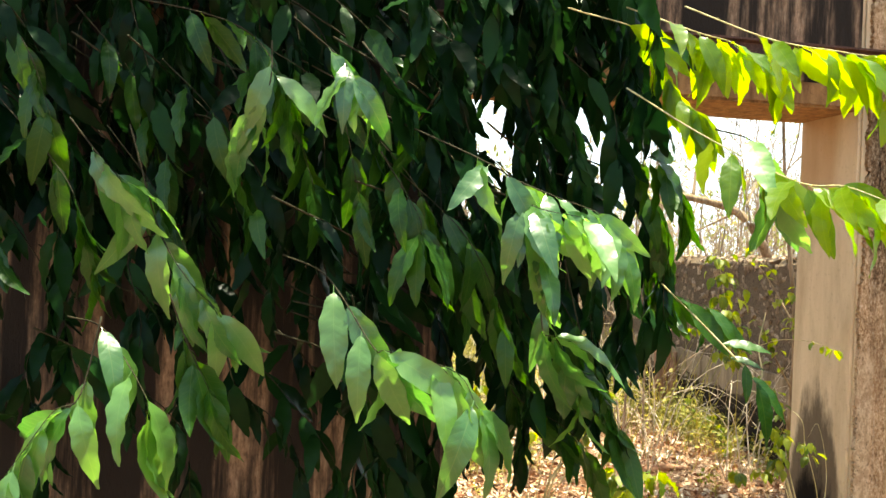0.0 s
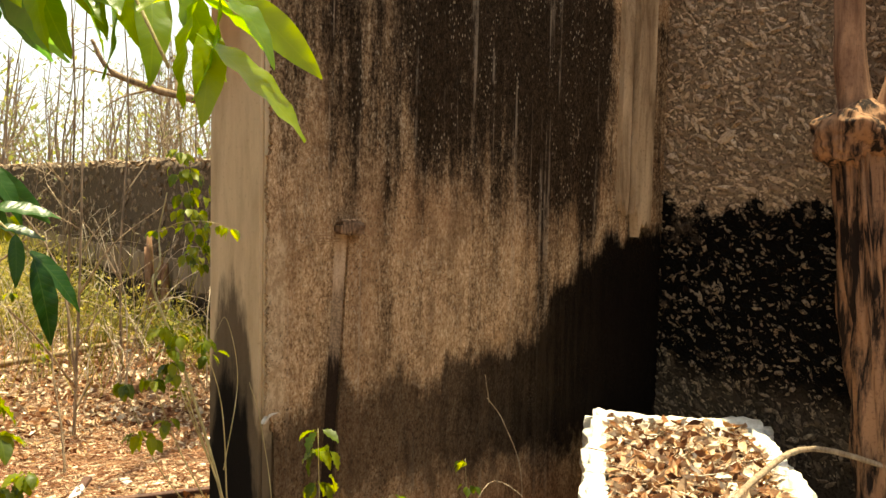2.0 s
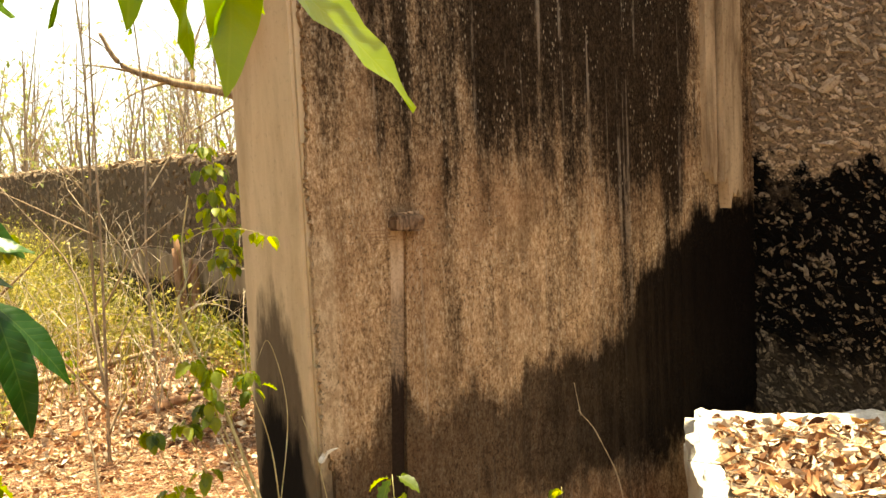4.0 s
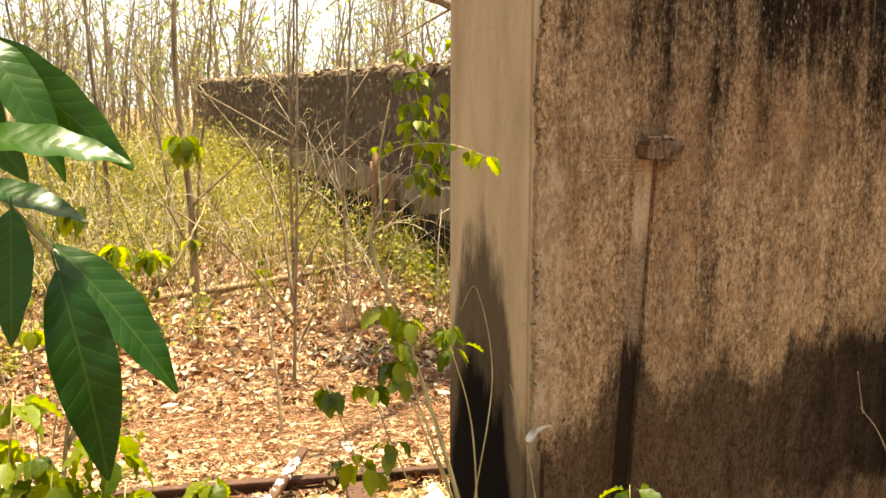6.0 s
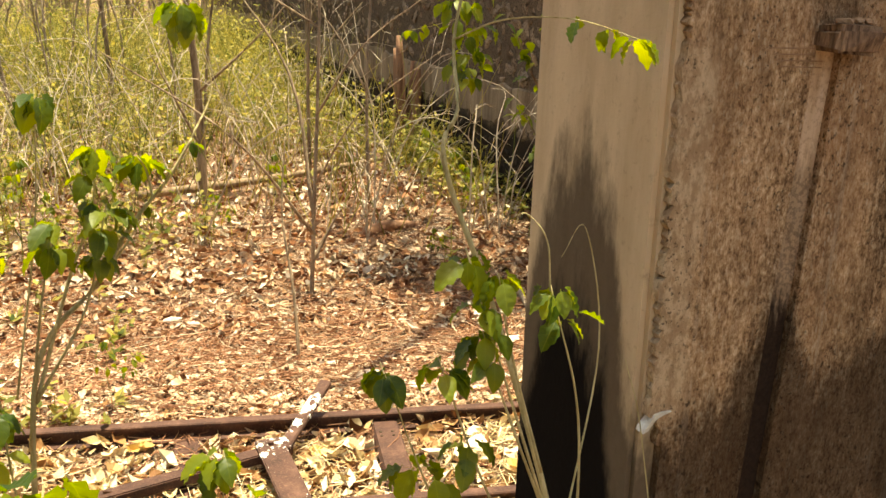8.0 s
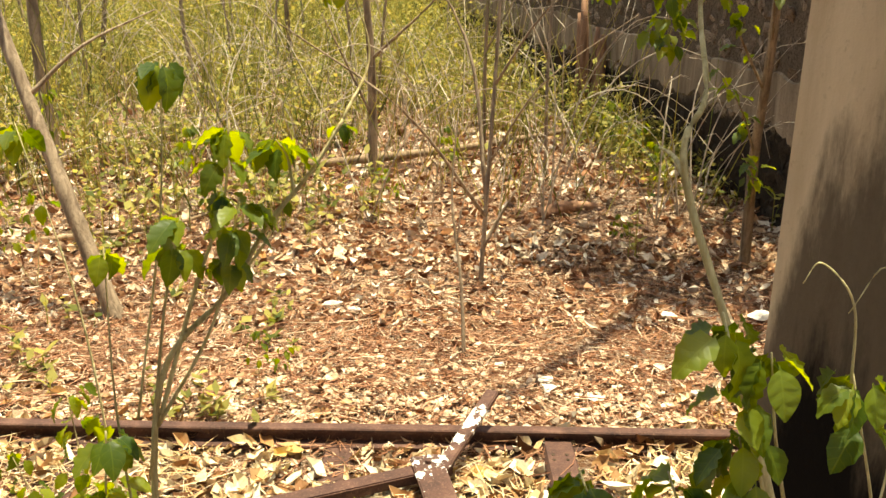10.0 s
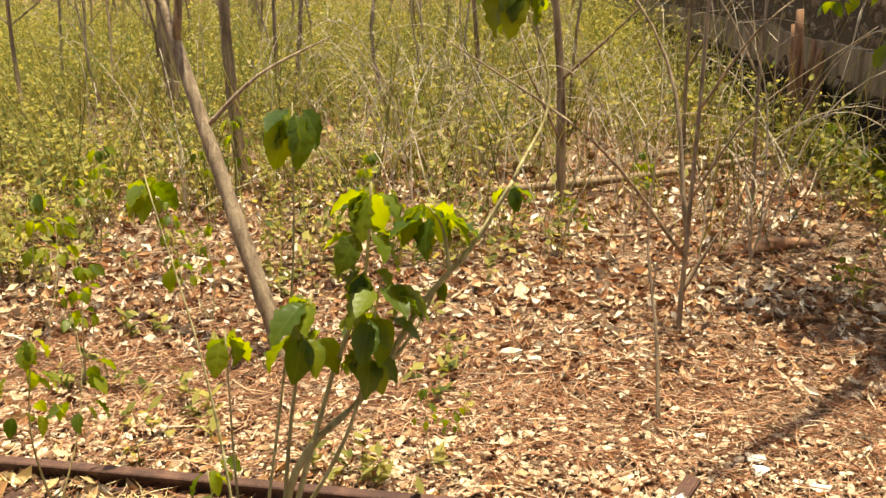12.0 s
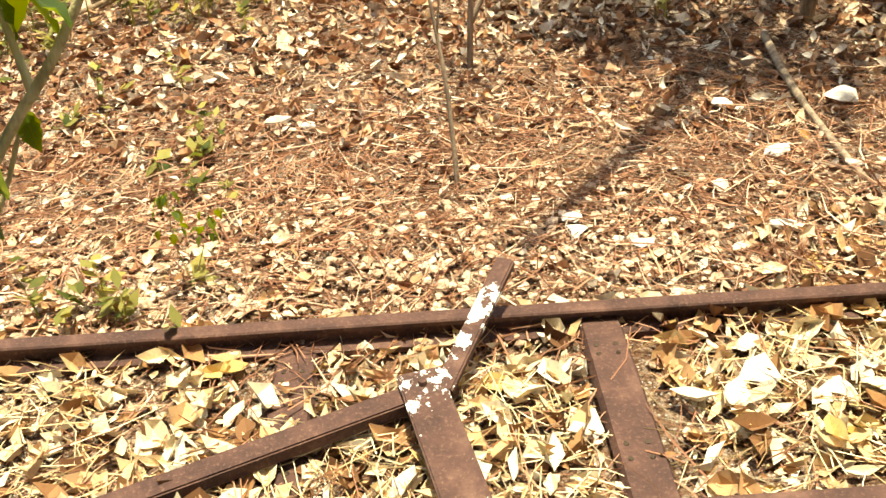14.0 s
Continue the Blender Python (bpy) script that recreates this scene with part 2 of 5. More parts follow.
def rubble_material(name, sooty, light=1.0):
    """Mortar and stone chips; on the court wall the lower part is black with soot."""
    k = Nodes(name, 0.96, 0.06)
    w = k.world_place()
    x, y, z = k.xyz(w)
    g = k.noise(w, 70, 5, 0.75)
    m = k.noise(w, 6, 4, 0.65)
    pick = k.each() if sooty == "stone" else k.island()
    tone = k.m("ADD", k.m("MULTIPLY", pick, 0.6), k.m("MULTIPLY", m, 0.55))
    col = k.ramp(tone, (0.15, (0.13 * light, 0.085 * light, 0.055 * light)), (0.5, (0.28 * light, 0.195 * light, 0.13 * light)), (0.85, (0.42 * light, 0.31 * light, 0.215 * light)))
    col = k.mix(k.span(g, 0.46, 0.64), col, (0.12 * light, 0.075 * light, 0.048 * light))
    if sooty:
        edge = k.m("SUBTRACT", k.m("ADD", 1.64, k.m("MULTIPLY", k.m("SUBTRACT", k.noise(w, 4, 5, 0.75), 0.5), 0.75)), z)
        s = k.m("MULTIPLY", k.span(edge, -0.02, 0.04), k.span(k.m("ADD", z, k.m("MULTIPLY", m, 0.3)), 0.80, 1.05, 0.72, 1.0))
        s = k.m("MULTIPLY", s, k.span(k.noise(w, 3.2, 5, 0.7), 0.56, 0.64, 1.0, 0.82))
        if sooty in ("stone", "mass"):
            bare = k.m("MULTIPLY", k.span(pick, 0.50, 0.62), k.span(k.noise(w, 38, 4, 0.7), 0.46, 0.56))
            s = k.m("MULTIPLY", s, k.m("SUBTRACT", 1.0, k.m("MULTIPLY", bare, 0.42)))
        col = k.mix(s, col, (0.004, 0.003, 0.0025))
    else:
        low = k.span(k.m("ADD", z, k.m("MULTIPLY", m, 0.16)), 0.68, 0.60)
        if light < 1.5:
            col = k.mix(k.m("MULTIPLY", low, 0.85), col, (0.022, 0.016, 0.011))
    k.bump(g, 0.8, 0.01)
    return k.done(col)


def bark_material(name, dark, pale, ridges=14.0, spread=0.15):
    k = Nodes(name, 0.9, 0.2)
    p = k.coords()
    a = k.noise(k.scaled(p, (ridges * 2.2, ridges * 2.2, ridges * 0.35)), 1.0, 5, 0.65, 0.5)
    b = k.noise(p, 70, 4, 0.7)
    col = k.ramp(a, (0.5 - spread, dark), (0.5 + spread, pale))
    col = k.mix(k.m("MULTIPLY", k.span(b, 0.5, 0.75), 0.5), col, tuple(c * 0.55 for c in dark))
    k.bump(k.m("ADD", a, k.m("MULTIPLY", b, 0.3)), 0.8, 0.01)
    return k.done(col)


def leaf_material(name, dark, pale, gloss=0.35, through_light=0.5, pick="each", spec=0.5, glow_hue=0.475, glow_gain=3.4, wax=0.0):
    """Leaf blade: waxy face, light shining through from behind, paler veins."""
    k = Nodes(name, gloss, spec)
    k.b.inputs["Coat Weight"].default_value, k.b.inputs["Coat Roughness"].default_value = wax, 0.24
    p = k.coords()
    r = k.each() if pick == "each" else k.island()
    n = k.noise(p, 30, 3, 0.6)
    f = k.m("ADD", k.m("MULTIPLY", r, 0.75), k.m("MULTIPLY", n, 0.3))
    col = k.ramp(f, (0.1, dark), (0.95, pale))
    if pick == "each":
        x, y, z = k.xyz(p)
        side_vein = k.m("ABSOLUTE", k.m("SUBTRACT", k.m("FRACT", k.m("MULTIPLY", k.m("SUBTRACT", k.m("ADD", y, k.m("MULTIPLY", n, 0.012)), k.m("MULTIPLY", k.m("ABSOLUTE", x), 0.8)), 62.0)), 0.5))
        veins = k.m("MAXIMUM", k.span(side_vein, 0.09, 0.02, 0, 0.5), k.span(k.m("ABSOLUTE", x), 0.0016, 0.0006))
        col = k.mix(k.m("MULTIPLY", veins, 0.14), col, k.mix(0.35, pale, (0.4, 0.42, 0.12)))
        k.bump(k.m("SUBTRACT", k.m("ADD", n, k.m("MULTIPLY", side_vein, 1.2)), veins), 0.13, 0.003)
    else:
        k.bump(n, 0.25, 0.004)
    k.put(col, k.b.inputs["Base Color"])
    t = k.node("BsdfTranslucent")
    glow = k.node("HueSaturation")
    glow.inputs["Hue"].default_value, glow.inputs["Saturation"].default_value, glow.inputs["Value"].default_value = glow_hue, 1.15, glow_gain
    k.put(col, glow.inputs["Color"])
    k.put(glow.outputs[0], t.inputs[0])
    mixer = k.node("MixShader")
    mixer.inputs[0].default_value = through_light
    k.put(k.b.outputs[0], mixer.inputs[1])
    k.put(t.outputs[0], mixer.inputs[2])
    k.put(mixer.outputs[0], k.t.nodes["Material Output"].inputs[0])
    return k.mat


def litter_material(name, stops, spots=0.4, rusty=0.45):
    k = Nodes(name, 0.75, 0.2)
    r = k.island()
    n = k.noise(k.world_place(), 75, 4, 0.75)
    col = k.ramp(k.m("FRACT", k.m("MULTIPLY", r, 7.31)), *stops)
    col = k.mix(k.m("MULTIPLY", k.span(n, 0.48, 0.68), spots), col, (0.13, 0.06, 0.028))
    broad = k.noise(k.world_place(), 1.5, 4, 0.65)
    col = k.mix(k.span(broad, 0.44, 0.62, 0, rusty), col, (0.30, 0.13, 0.062))
    return k.done(col)


def ground_material():
    """Pale limestone dust and rotted leaf crumbs."""
    k = Nodes("leaf_mould_ground", 0.97, 0.08)
    w = k.world_place()
    a = k.noise(w, 2.2, 5, 0.65)
    b = k.noise(w, 60, 5, 0.8)
    c = k.cells(w, 80)
    col = k.ramp(b, (0.36, (0.045, 0.022, 0.013)), (0.5, (0.26, 0.15, 0.088)), (0.64, (0.64, 0.50, 0.37)))
    col = k.mix(k.span(a, 0.42, 0.62, 0, 0.7), col, (0.20, 0.095, 0.05))
    col = k.mix(k.m("MULTIPLY", k.span(c, 0.3, 0.12), k.span(k.noise(w, 1.3, 3, 0.6), 0.38, 0.55)), col, (0.66, 0.58, 0.49))
    k.bump(k.m("ADD", b, c), 1.0, 0.02)
    return k.done(col)


def rust_material(name="rusty_steel", paint=0.0):
    k = Nodes(name, 0.8, 0.35)
    w = k.world_place()
    a = k.noise(w, 9, 5, 0.7)
    b = k.noise(w, 120, 4, 0.7)
    col = k.ramp(a, (0.3, (0.035, 0.015, 0.011)), (0.55, (0.085, 0.038, 0.026)), (0.75, (0.17, 0.085, 0.058)))
    col = k.mix(k.m("MULTIPLY", k.span(b, 0.52, 0.7), 0.4), col, (0.26, 0.14, 0.09))
    if paint:
        s = k.span(k.m("ADD", k.noise(w, 34, 5, 0.7), k.m("MULTIPLY", k.noise(w, 6, 2, 0.5), 0.8)), 0.98 - paint, 1.0 - paint)
        col = k.mix(s, col, (0.80, 0.76, 0.70))
    k.bump(b, 0.5, 0.004)
    return k.done(col)


def limewash_material():
    k = Nodes("limewash", 0.9, 0.2)
    w = k.world_place()
    a = k.noise(w, 8, 5, 0.7)
    b = k.noise(w, 50, 4, 0.7)
    col = k.ramp(a, (0.3, (0.50, 0.42, 0.33)), (0.5, (0.78, 0.73, 0.66)), (0.8, (0.82, 0.79, 0.73)))
    col = k.mix(k.m("MULTIPLY", k.span(b, 0.58, 0.75), 0.6), col, (0.35, 0.26, 0.18))
    k.bump(k.m("ADD", a, b), 0.6, 0.015)
    return k.done(col)


def stone_material():
    k = Nodes("limestone", 0.9, 0.2)
    w = k.world_place()
    a = k.noise(w, 25, 5, 0.7)
    r = k.each()
    col = k.ramp(k.m("ADD", k.m("MULTIPLY", a, 0.7), k.m("MULTIPLY", r, 0.3)), (0.3, (0.40, 0.31, 0.23)), (0.6, (0.74, 0.66, 0.56)), (0.85, (0.82, 0.77, 0.68)))
    k.bump(a, 0.6, 0.01)
    return k.done(col)


PLASTER, RENDER, LEFT_PLASTER = plaster_material(), render_material(), left_plaster_material()
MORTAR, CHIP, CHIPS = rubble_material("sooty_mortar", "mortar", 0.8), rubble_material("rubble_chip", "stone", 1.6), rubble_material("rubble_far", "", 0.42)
CHASE = chase_material()
STRIP = bark_material("thick_pale_plaster", (0.20, 0.125, 0.07), (0.52, 0.37, 0.235), 6)
BAND = bark_material("weathered_band", (0.13, 0.085, 0.05), (0.34, 0.25, 0.165), 3)
BRICK = bark_material("broken_brick", (0.06, 0.03, 0.017), (0.32, 0.20, 0.125), 30)
TAN = bark_material("tan_mortar", (0.25, 0.14, 0.08), (0.40, 0.25, 0.15), 6)
WOOD = bark_material("old_lintel_wood", (0.16, 0.075, 0.03), (0.36, 0.19, 0.08), 9)
BARK_RED = bark_material("peeling_bark", (0.13, 0.06, 0.035), (0.38, 0.21, 0.125), 9)
BARK_RIDGED = bark_material("ridged_bark", (0.016, 0.008, 0.005), (0.30, 0.155, 0.085), 9, 0.07)
BARK_PALE = bark_material("pale_bark", (0.17, 0.115, 0.075), (0.42, 0.31, 0.21), 16)
BARK_GREY = bark_material("grey_bark", (0.14, 0.088, 0.05), (0.38, 0.265, 0.165), 12)
BLEACHED = bark_material("bleached_twig", (0.30, 0.22, 0.15), (0.66, 0.55, 0.42), 18)
TWIG_DARK = bark_material("dark_twig", (0.015, 0.012, 0.006), (0.05, 0.042, 0.02), 20)
TWIG_GREEN = bark_material("green_stem", (0.32, 0.25, 0.11), (0.62, 0.52, 0.28), 20)
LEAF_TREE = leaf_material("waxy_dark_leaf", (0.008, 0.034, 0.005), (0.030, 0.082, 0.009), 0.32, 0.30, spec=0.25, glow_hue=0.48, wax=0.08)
# brighter, glossier copy for the sunny sprays: sunlight is put into the colour
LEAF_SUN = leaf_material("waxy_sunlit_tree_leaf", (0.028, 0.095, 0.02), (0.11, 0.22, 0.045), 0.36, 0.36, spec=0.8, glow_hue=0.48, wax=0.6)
# near-black copy for the inner crown: its shade is put into the colour
LEAF_SHADED = leaf_material("shaded_leaf_mass", (0.002, 0.009, 0.004), (0.012, 0.040, 0.008), 0.3, 0.16, "island", 0.08, 0.485, 3.0)
LEAF_YOUNG = leaf_material("young_tree_leaf", (0.05, 0.115, 0.006), (0.15, 0.21, 0.010), 0.3, 0.5, glow_hue=0.472, glow_gain=3.8)
LEAF_SHRUB = leaf_material("bright_shrub_leaf", (0.026, 0.055, 0.006), (0.15, 0.185, 0.014), 0.45, 0.45, spec=0.35, glow_hue=0.464, glow_gain=3.7)
LEAF_THICKET = leaf_material("thicket_leaf", (0.05, 0.075, 0.016), (0.17, 0.175, 0.055), 0.6, 0.4, "island")
GRASS = leaf_material("dry_grass", (0.026, 0.045, 0.006), (0.34, 0.30, 0.085), 0.7, 0.3, "island", 0.15)
# emission for the sky backdrop, so the low sky comes out white
HAZE = bpy.data.materials.new("bright_haze")
HAZE.use_nodes = True
_p = HAZE.node_tree.nodes["Principled BSDF"]
_p.inputs["Base Color"].default_value = (0, 0, 0, 1)
_p.inputs["Emission Color"].default_value = (0.86, 0.97, 1.15, 1)
_p.inputs["Emission Strength"].default_value = 0.62
LITTER = litter_material("dead_leaf", ((0.0, (0.07, 0.028, 0.014)), (0.2, (0.25, 0.105, 0.045)), (0.36, (0.50, 0.29, 0.155)), (0.52, (0.62, 0.44, 0.28)), (0.70, (0.74, 0.62, 0.47)), (0.88, (0.80, 0.72, 0.60)), (1.0, (0.52, 0.26, 0.075))))
LITTER_PALE = litter_material("straw_coloured_dead_leaf", ((0.0, (0.10, 0.042, 0.018)), (0.2, (0.42, 0.22, 0.09)), (0.4, (0.64, 0.46, 0.25)), (0.65, (0.74, 0.61, 0.40)), (0.85, (0.80, 0.73, 0.57)), (1.0, (0.55, 0.36, 0.10))), 0.3, 0.25)
STRAW = litter_material("dry_twig", ((0.0, (0.13, 0.05, 0.026)), (0.5, (0.36, 0.17, 0.095)), (0.8, (0.52, 0.30, 0.18)), (1.0, (0.68, 0.54, 0.38))), 0.3, 0.25)
STRAW_PALE = litter_material("pale_straw", ((0.0, (0.40, 0.24, 0.10)), (0.5, (0.64, 0.48, 0.25)), (1.0, (0.76, 0.64, 0.42))), 0.2, 0.1)
GROUND, RUST, PAINTED = ground_material(), rust_material(), rust_material("rusty_steel_with_white_paint", -0.045)
LIME, STONE = limewash_material(), stone_material()

# ---- mesh tools ----


class Shape:
    """Gathers corners and faces for one mesh."""

    def __init__(self):
        self.v, self.f = [], []

    def add(self, verts, faces, m=None):
        n = len(self.v)
        self.v += [m @ Vector(p) for p in verts] if m is not None else [Vector(p) for p in verts]
        self.f += [[i + n for i in f] for f in faces]

    def box(self, lo, hi, m=None):
        (a, b, c), (d, e, f) = lo, hi
        self.add([(a, b, c), (d, b, c), (d, e, c), (a, e, c), (a, b, f), (d, b, f), (d, e, f), (a, e, f)],
                 [(0, 3, 2, 1), (4, 5, 6, 7), (0, 1, 5, 4), (1, 2, 6, 5), (2, 3, 7, 6), (3, 0, 4, 7)], m)

    def prism(self, outline, y0, y1, m=None):
        """An outline in x and z, drawn out along y."""
        n = len(outline)
        self.add([(x, y0, z) for x, z in outline] + [(x, y1, z) for x, z in outline],
                 [tuple(range(n)), tuple(reversed(range(n, 2 * n)))] + [(i, i + n, (i + 1) % n + n, (i + 1) % n) for i in range(n)], m)

    def tube(self, points, radii, sides=8, wobble=0.0, r=None):
        pts = [Vector(p) for p in points]
        n0, rings = len(self.v), len(pts)
        for i, p in enumerate(pts):
            d = (pts[min(i + 1, rings - 1)] - pts[max(i - 1, 0)]).normalized()
            a = d.orthogonal().normalized() if abs(d.z) < 0.9 else Vector((1, 0, 0))
            a = (a - d * a.dot(d)).normalized()
            b = d.cross(a)
            for s in range(sides):
                g = 2 * math.pi * s / sides
                q = radii[i] * (1 + (wobble * (r.random() - 0.5) if r else 0))
                self.v.append(p + (a * math.cos(g) + b * math.sin(g)) * q)
        for i in range(rings - 1):
            for s in range(sides):
                t = (s + 1) % sides
                self.f.append([n0 + i * sides + s, n0 + i * sides + t, n0 + (i + 1) * sides + t, n0 + (i + 1) * sides + s])
        self.f.append([n0 + s for s in reversed(range(sides))])
        self.f.append([n0 + (rings - 1) * sides + s for s in range(sides)])

    def mesh(self, name, material, smooth=False):
        me = bpy.data.meshes.new(name)
        me.from_pydata([tuple(p) for p in self.v], [], self.f)
        for m in material if isinstance(material, (list, tuple)) else [material]:
            me.materials.append(m)
        if smooth:
            me.polygons.foreach_set("use_smooth", [True] * len(me.polygons))
        me.update()
        return me


def part(name, shape, material, parent=None, label="", smooth=False, m=None):
    """One mesh object under a thing or part."""
    me = shape.mesh(name, material, smooth) if isinstance(shape, Shape) else shape
    ob = new(name, me)
    if parent:
        ob.parent = parent
    if m is not None:
        ob.matrix_basis = m
    if label:
        tagged(ob, label)
    return ob


def thing(name, label, category, group="", m=None, shape=None, material=None, smooth=False, kind=""):
    ob = new(name, shape.mesh(name, material, smooth) if shape else None)
    if m is not None:
        ob.matrix_basis = m
    return tagged(ob, label, category, group, kind)


def bend(points, steps):
    """A smooth line through control points."""
    p = [Vector(q) for q in points]
    p = [p[0] * 2 - p[1]] + p + [p[-1] * 2 - p[-2]]
    out = []
    for i in range(1, len(p) - 2):
        for s in range(steps):
            t = s / steps
            a, b, c, d = p[i - 1:i + 3]
            out.append(0.5 * (2 * b + (c - a) * t + (2 * a - 5 * b + 4 * c - d) * t * t + (3 * b - a - 3 * c + d) * t ** 3))
    return out + [p[-2]]


def leaf_shape(length, width, segments=7, fold=0.25, droop=0.25, wave=0.06, tip=1.3, r=rng):
    """A leaf along +y, face up: folded on the midrib, wavy at the edge, with a short stalk."""
    s = Shape()
    ph = r.random() * 6
    rows = []
    for i in range(segments + 1):
        t = i / segments
        w = width * 0.53 * math.sin(math.pi * t ** 0.86) ** 0.78 * (1.06 - 0.2 * t) if 0 < t < 1 else 0.0015
        y, z = length * (0.08 + 0.92 * t) * (1 - 0.12 * droop * t), -droop * length * 0.55 * t ** 2
        k = wave * width * math.sin(ph + 23 * t)
        k2 = wave * width * math.sin(ph + 2 + 25 * t)
        rows.append(((-w + k * 0.3, y, z + fold * w + k), (0, y, z), (w + k2 * 0.3, y, z + fold * w + k2)))
    verts = [q for row in rows for q in row]
    faces = []
    for i in range(segments):
        a = 3 * i
        faces += [(a, a + 1, a + 4, a + 3), (a + 1, a + 2, a + 5, a + 4)]
    s.add(verts, faces)
    s.add([(-0.001, 0, 0.001), (0.001, 0, 0.001), (0.001, length * 0.09, 0), (-0.001, length * 0.09, 0)], [(0, 1, 2, 3)])
    return s


def aim(at, along, up, roll=0.0, size=1.0):
    """A pose whose y runs along and whose z leans to up."""
    y = Vector(along).normalized()
    z = Vector(up)
    z = (z - y * z.dot(y))
    z = z.normalized() if z.length > 1e-4 else y.orthogonal().normalized()
    x = y.cross(z)
    m = Matrix((x, y, z)).transposed().to_4x4()
    return Matrix.Translation(at) @ m @ Matrix.Rotation(roll, 4, "Y") @ Matrix.Scale(size, 4)


def stone_shape(r, flat=0.6, rough=0.3):
    s = Shape()
    bm = bmesh.new()
    bmesh.ops.create_icosphere(bm, subdivisions=1, radius=0.5)
    for v in bm.verts:
        v.co *= 1 + rough * (r.random() - 0.5) * 2
        v.co.z *= flat
    s.add([v.co.copy() for v in bm.verts], [[v.index for v in f.verts] for f in bm.faces])
    bm.free()
    return s


def ground_height(x, y):
    h = 0.012 * noise.noise(Vector((x * 1.3, y * 1.3, 0.3))) + 0.008 * noise.noise(Vector((x * 5, y * 5, 1.7)))
    h += 0.10 * math.exp(-((x - 0.75) ** 2 / 0.5 + (y - 5.2) ** 2 / 1.6))
    return h

# ---- ground and walls ----


def stretch(lo, hi, step, far):
    mid = [lo + step * i for i in range(int((hi - lo) / step) + 1)]
    d, out_hi, out_lo = step, [], []
    while (out_hi[-1] if out_hi else mid[-1]) < far:
        d *= 1.45
        out_hi.append((out_hi[-1] if out_hi else mid[-1]) + d)
        out_lo.append((out_lo[-1] if out_lo else mid[0]) - d)
    return out_lo[::-1] + mid + out_hi


gx, gy = stretch(-4.5, 3.0, 0.09, 900), stretch(-4.5, 8.5, 0.09, 900)
g = Shape()
g.v = [Vector((x, y, ground_height(x, y))) for y in gy for x in gx]
nx = len(gx)
g.f = [[j * nx + i, j * nx + i + 1, (j + 1) * nx + i + 1, (j + 1) * nx + i] for j in range(len(gy) - 1) for i in range(nx - 1)]
thing("ground", "pale dusty forest ground under dead leaves", "ground", shape=g, material=GROUND, smooth=True, kind="structure")


def worn_box(lo, hi, bevel=0.012):
    s = Shape()
    bm = bmesh.new()
    b = Shape()
    b.box(lo, hi)
    vs = [bm.verts.new(p) for p in b.v]
    for f in b.f:
        bm.faces.new([vs[i] for i in f])
    bmesh.ops.bevel(bm, geom=bm.edges[:], offset=bevel, segments=2, affect="EDGES")
    bm.verts.index_update()
    s.add([v.co.copy() for v in bm.verts], [[v.index for v in f.verts] for f in bm.faces])
    bm.free()
    return s


# right of the doorway: cement core whose reveal shows, and a plaster coat with a ragged edge
core = thing("wall_front_right", "plastered stone wall beside the doorway, stained black", "wall", m=WALL,
             shape=worn_box((0.0, 0.0, -0.2), (CORNER + 0.5, THICK, HIGH)), material=RENDER, kind="structure")
coat = Shape()
edge = [(0.045, -0.2), (0.05, 0.80)]
zz = 0.80
while zz < HIGH - 0.05:
    zz += rng.uniform(0.003, 0.012)
    edge.append((0.014 + 0.010 * noise.noise(Vector((zz * 14, 0, 0))) + rng.uniform(0, 0.014) * rng.random() + (0.012 if zz > 1.8 else 0) + (0.02 if zz < 0.86 else 0), zz))
top_l, top_r, low_l, low_r, D = 0.300, 0.362, 0.205, 0.262, -0.02
coat.prism(edge + [(top_l, HIGH), (top_l, 1.53), (low_l, -0.2)], D, 0.0)
coat.prism([(top_l, 1.53), (top_l, HIGH), (top_r, HIGH), (top_r, 1.53)], D, 0.0)
coat.prism([(low_r, -0.2), (top_r, 1.53), (top_r, HIGH), (CORNER, HIGH), (CORNER, -0.2)], D, 0.0)
gr = Shape()
gr.prism([(low_l, -0.2), (top_l, 1.53), (top_r, 1.53), (low_r, -0.2)], -0.003, 0.0)
part("groove_fill", gr, CHASE, core, "smooth tan mortar in an old pipe chase")
part("plaster_coat", coat, PLASTER, core, "lime plaster with soot and black mould")
# thick plaster build-up near the corner, broken off below
for a, b, d, low in ((1.87, 1.935, 0.03, 1.58), (1.95, 2.075, 0.055, 1.50)):
    s = Shape()
    n = 7
    foot = [(a + (b - a) * i / n, low + rng.uniform(-0.05, 0.10) + 0.1 * abs(i / n - 0.4)) for i in range(n + 1)]
    s.prism([(a, HIGH)] + foot + [(b, HIGH)], -0.02 - d, -0.02)
    part("plaster_band", s, STRIP, core, "pale thick plaster strip broken off below")
chip = Shape()
chip.prism([(0.002, 0.838), (0.013, 0.842), (0.026, 0.860), (0.036, 0.866), (0.062, 0.873), (0.04, 0.874), (0.026, 0.871), (0.015, 0.857), (0.006, 0.847)], -0.026, -0.002)
part("broken_plaster", chip, LIME, core, "white broken plaster edge")
# scratches
scr = Shape()
for i in range(4):
    scr.box((0.17, -0.0212, 1.496 + 0.009 * i), (0.265 + 0.01 * (i % 2), -0.0198, 1.4985 + 0.009 * i), pose(0, 0, 0, 0, 2 - i * 0.4, 0))
part("scratch", scr, TAN, core)

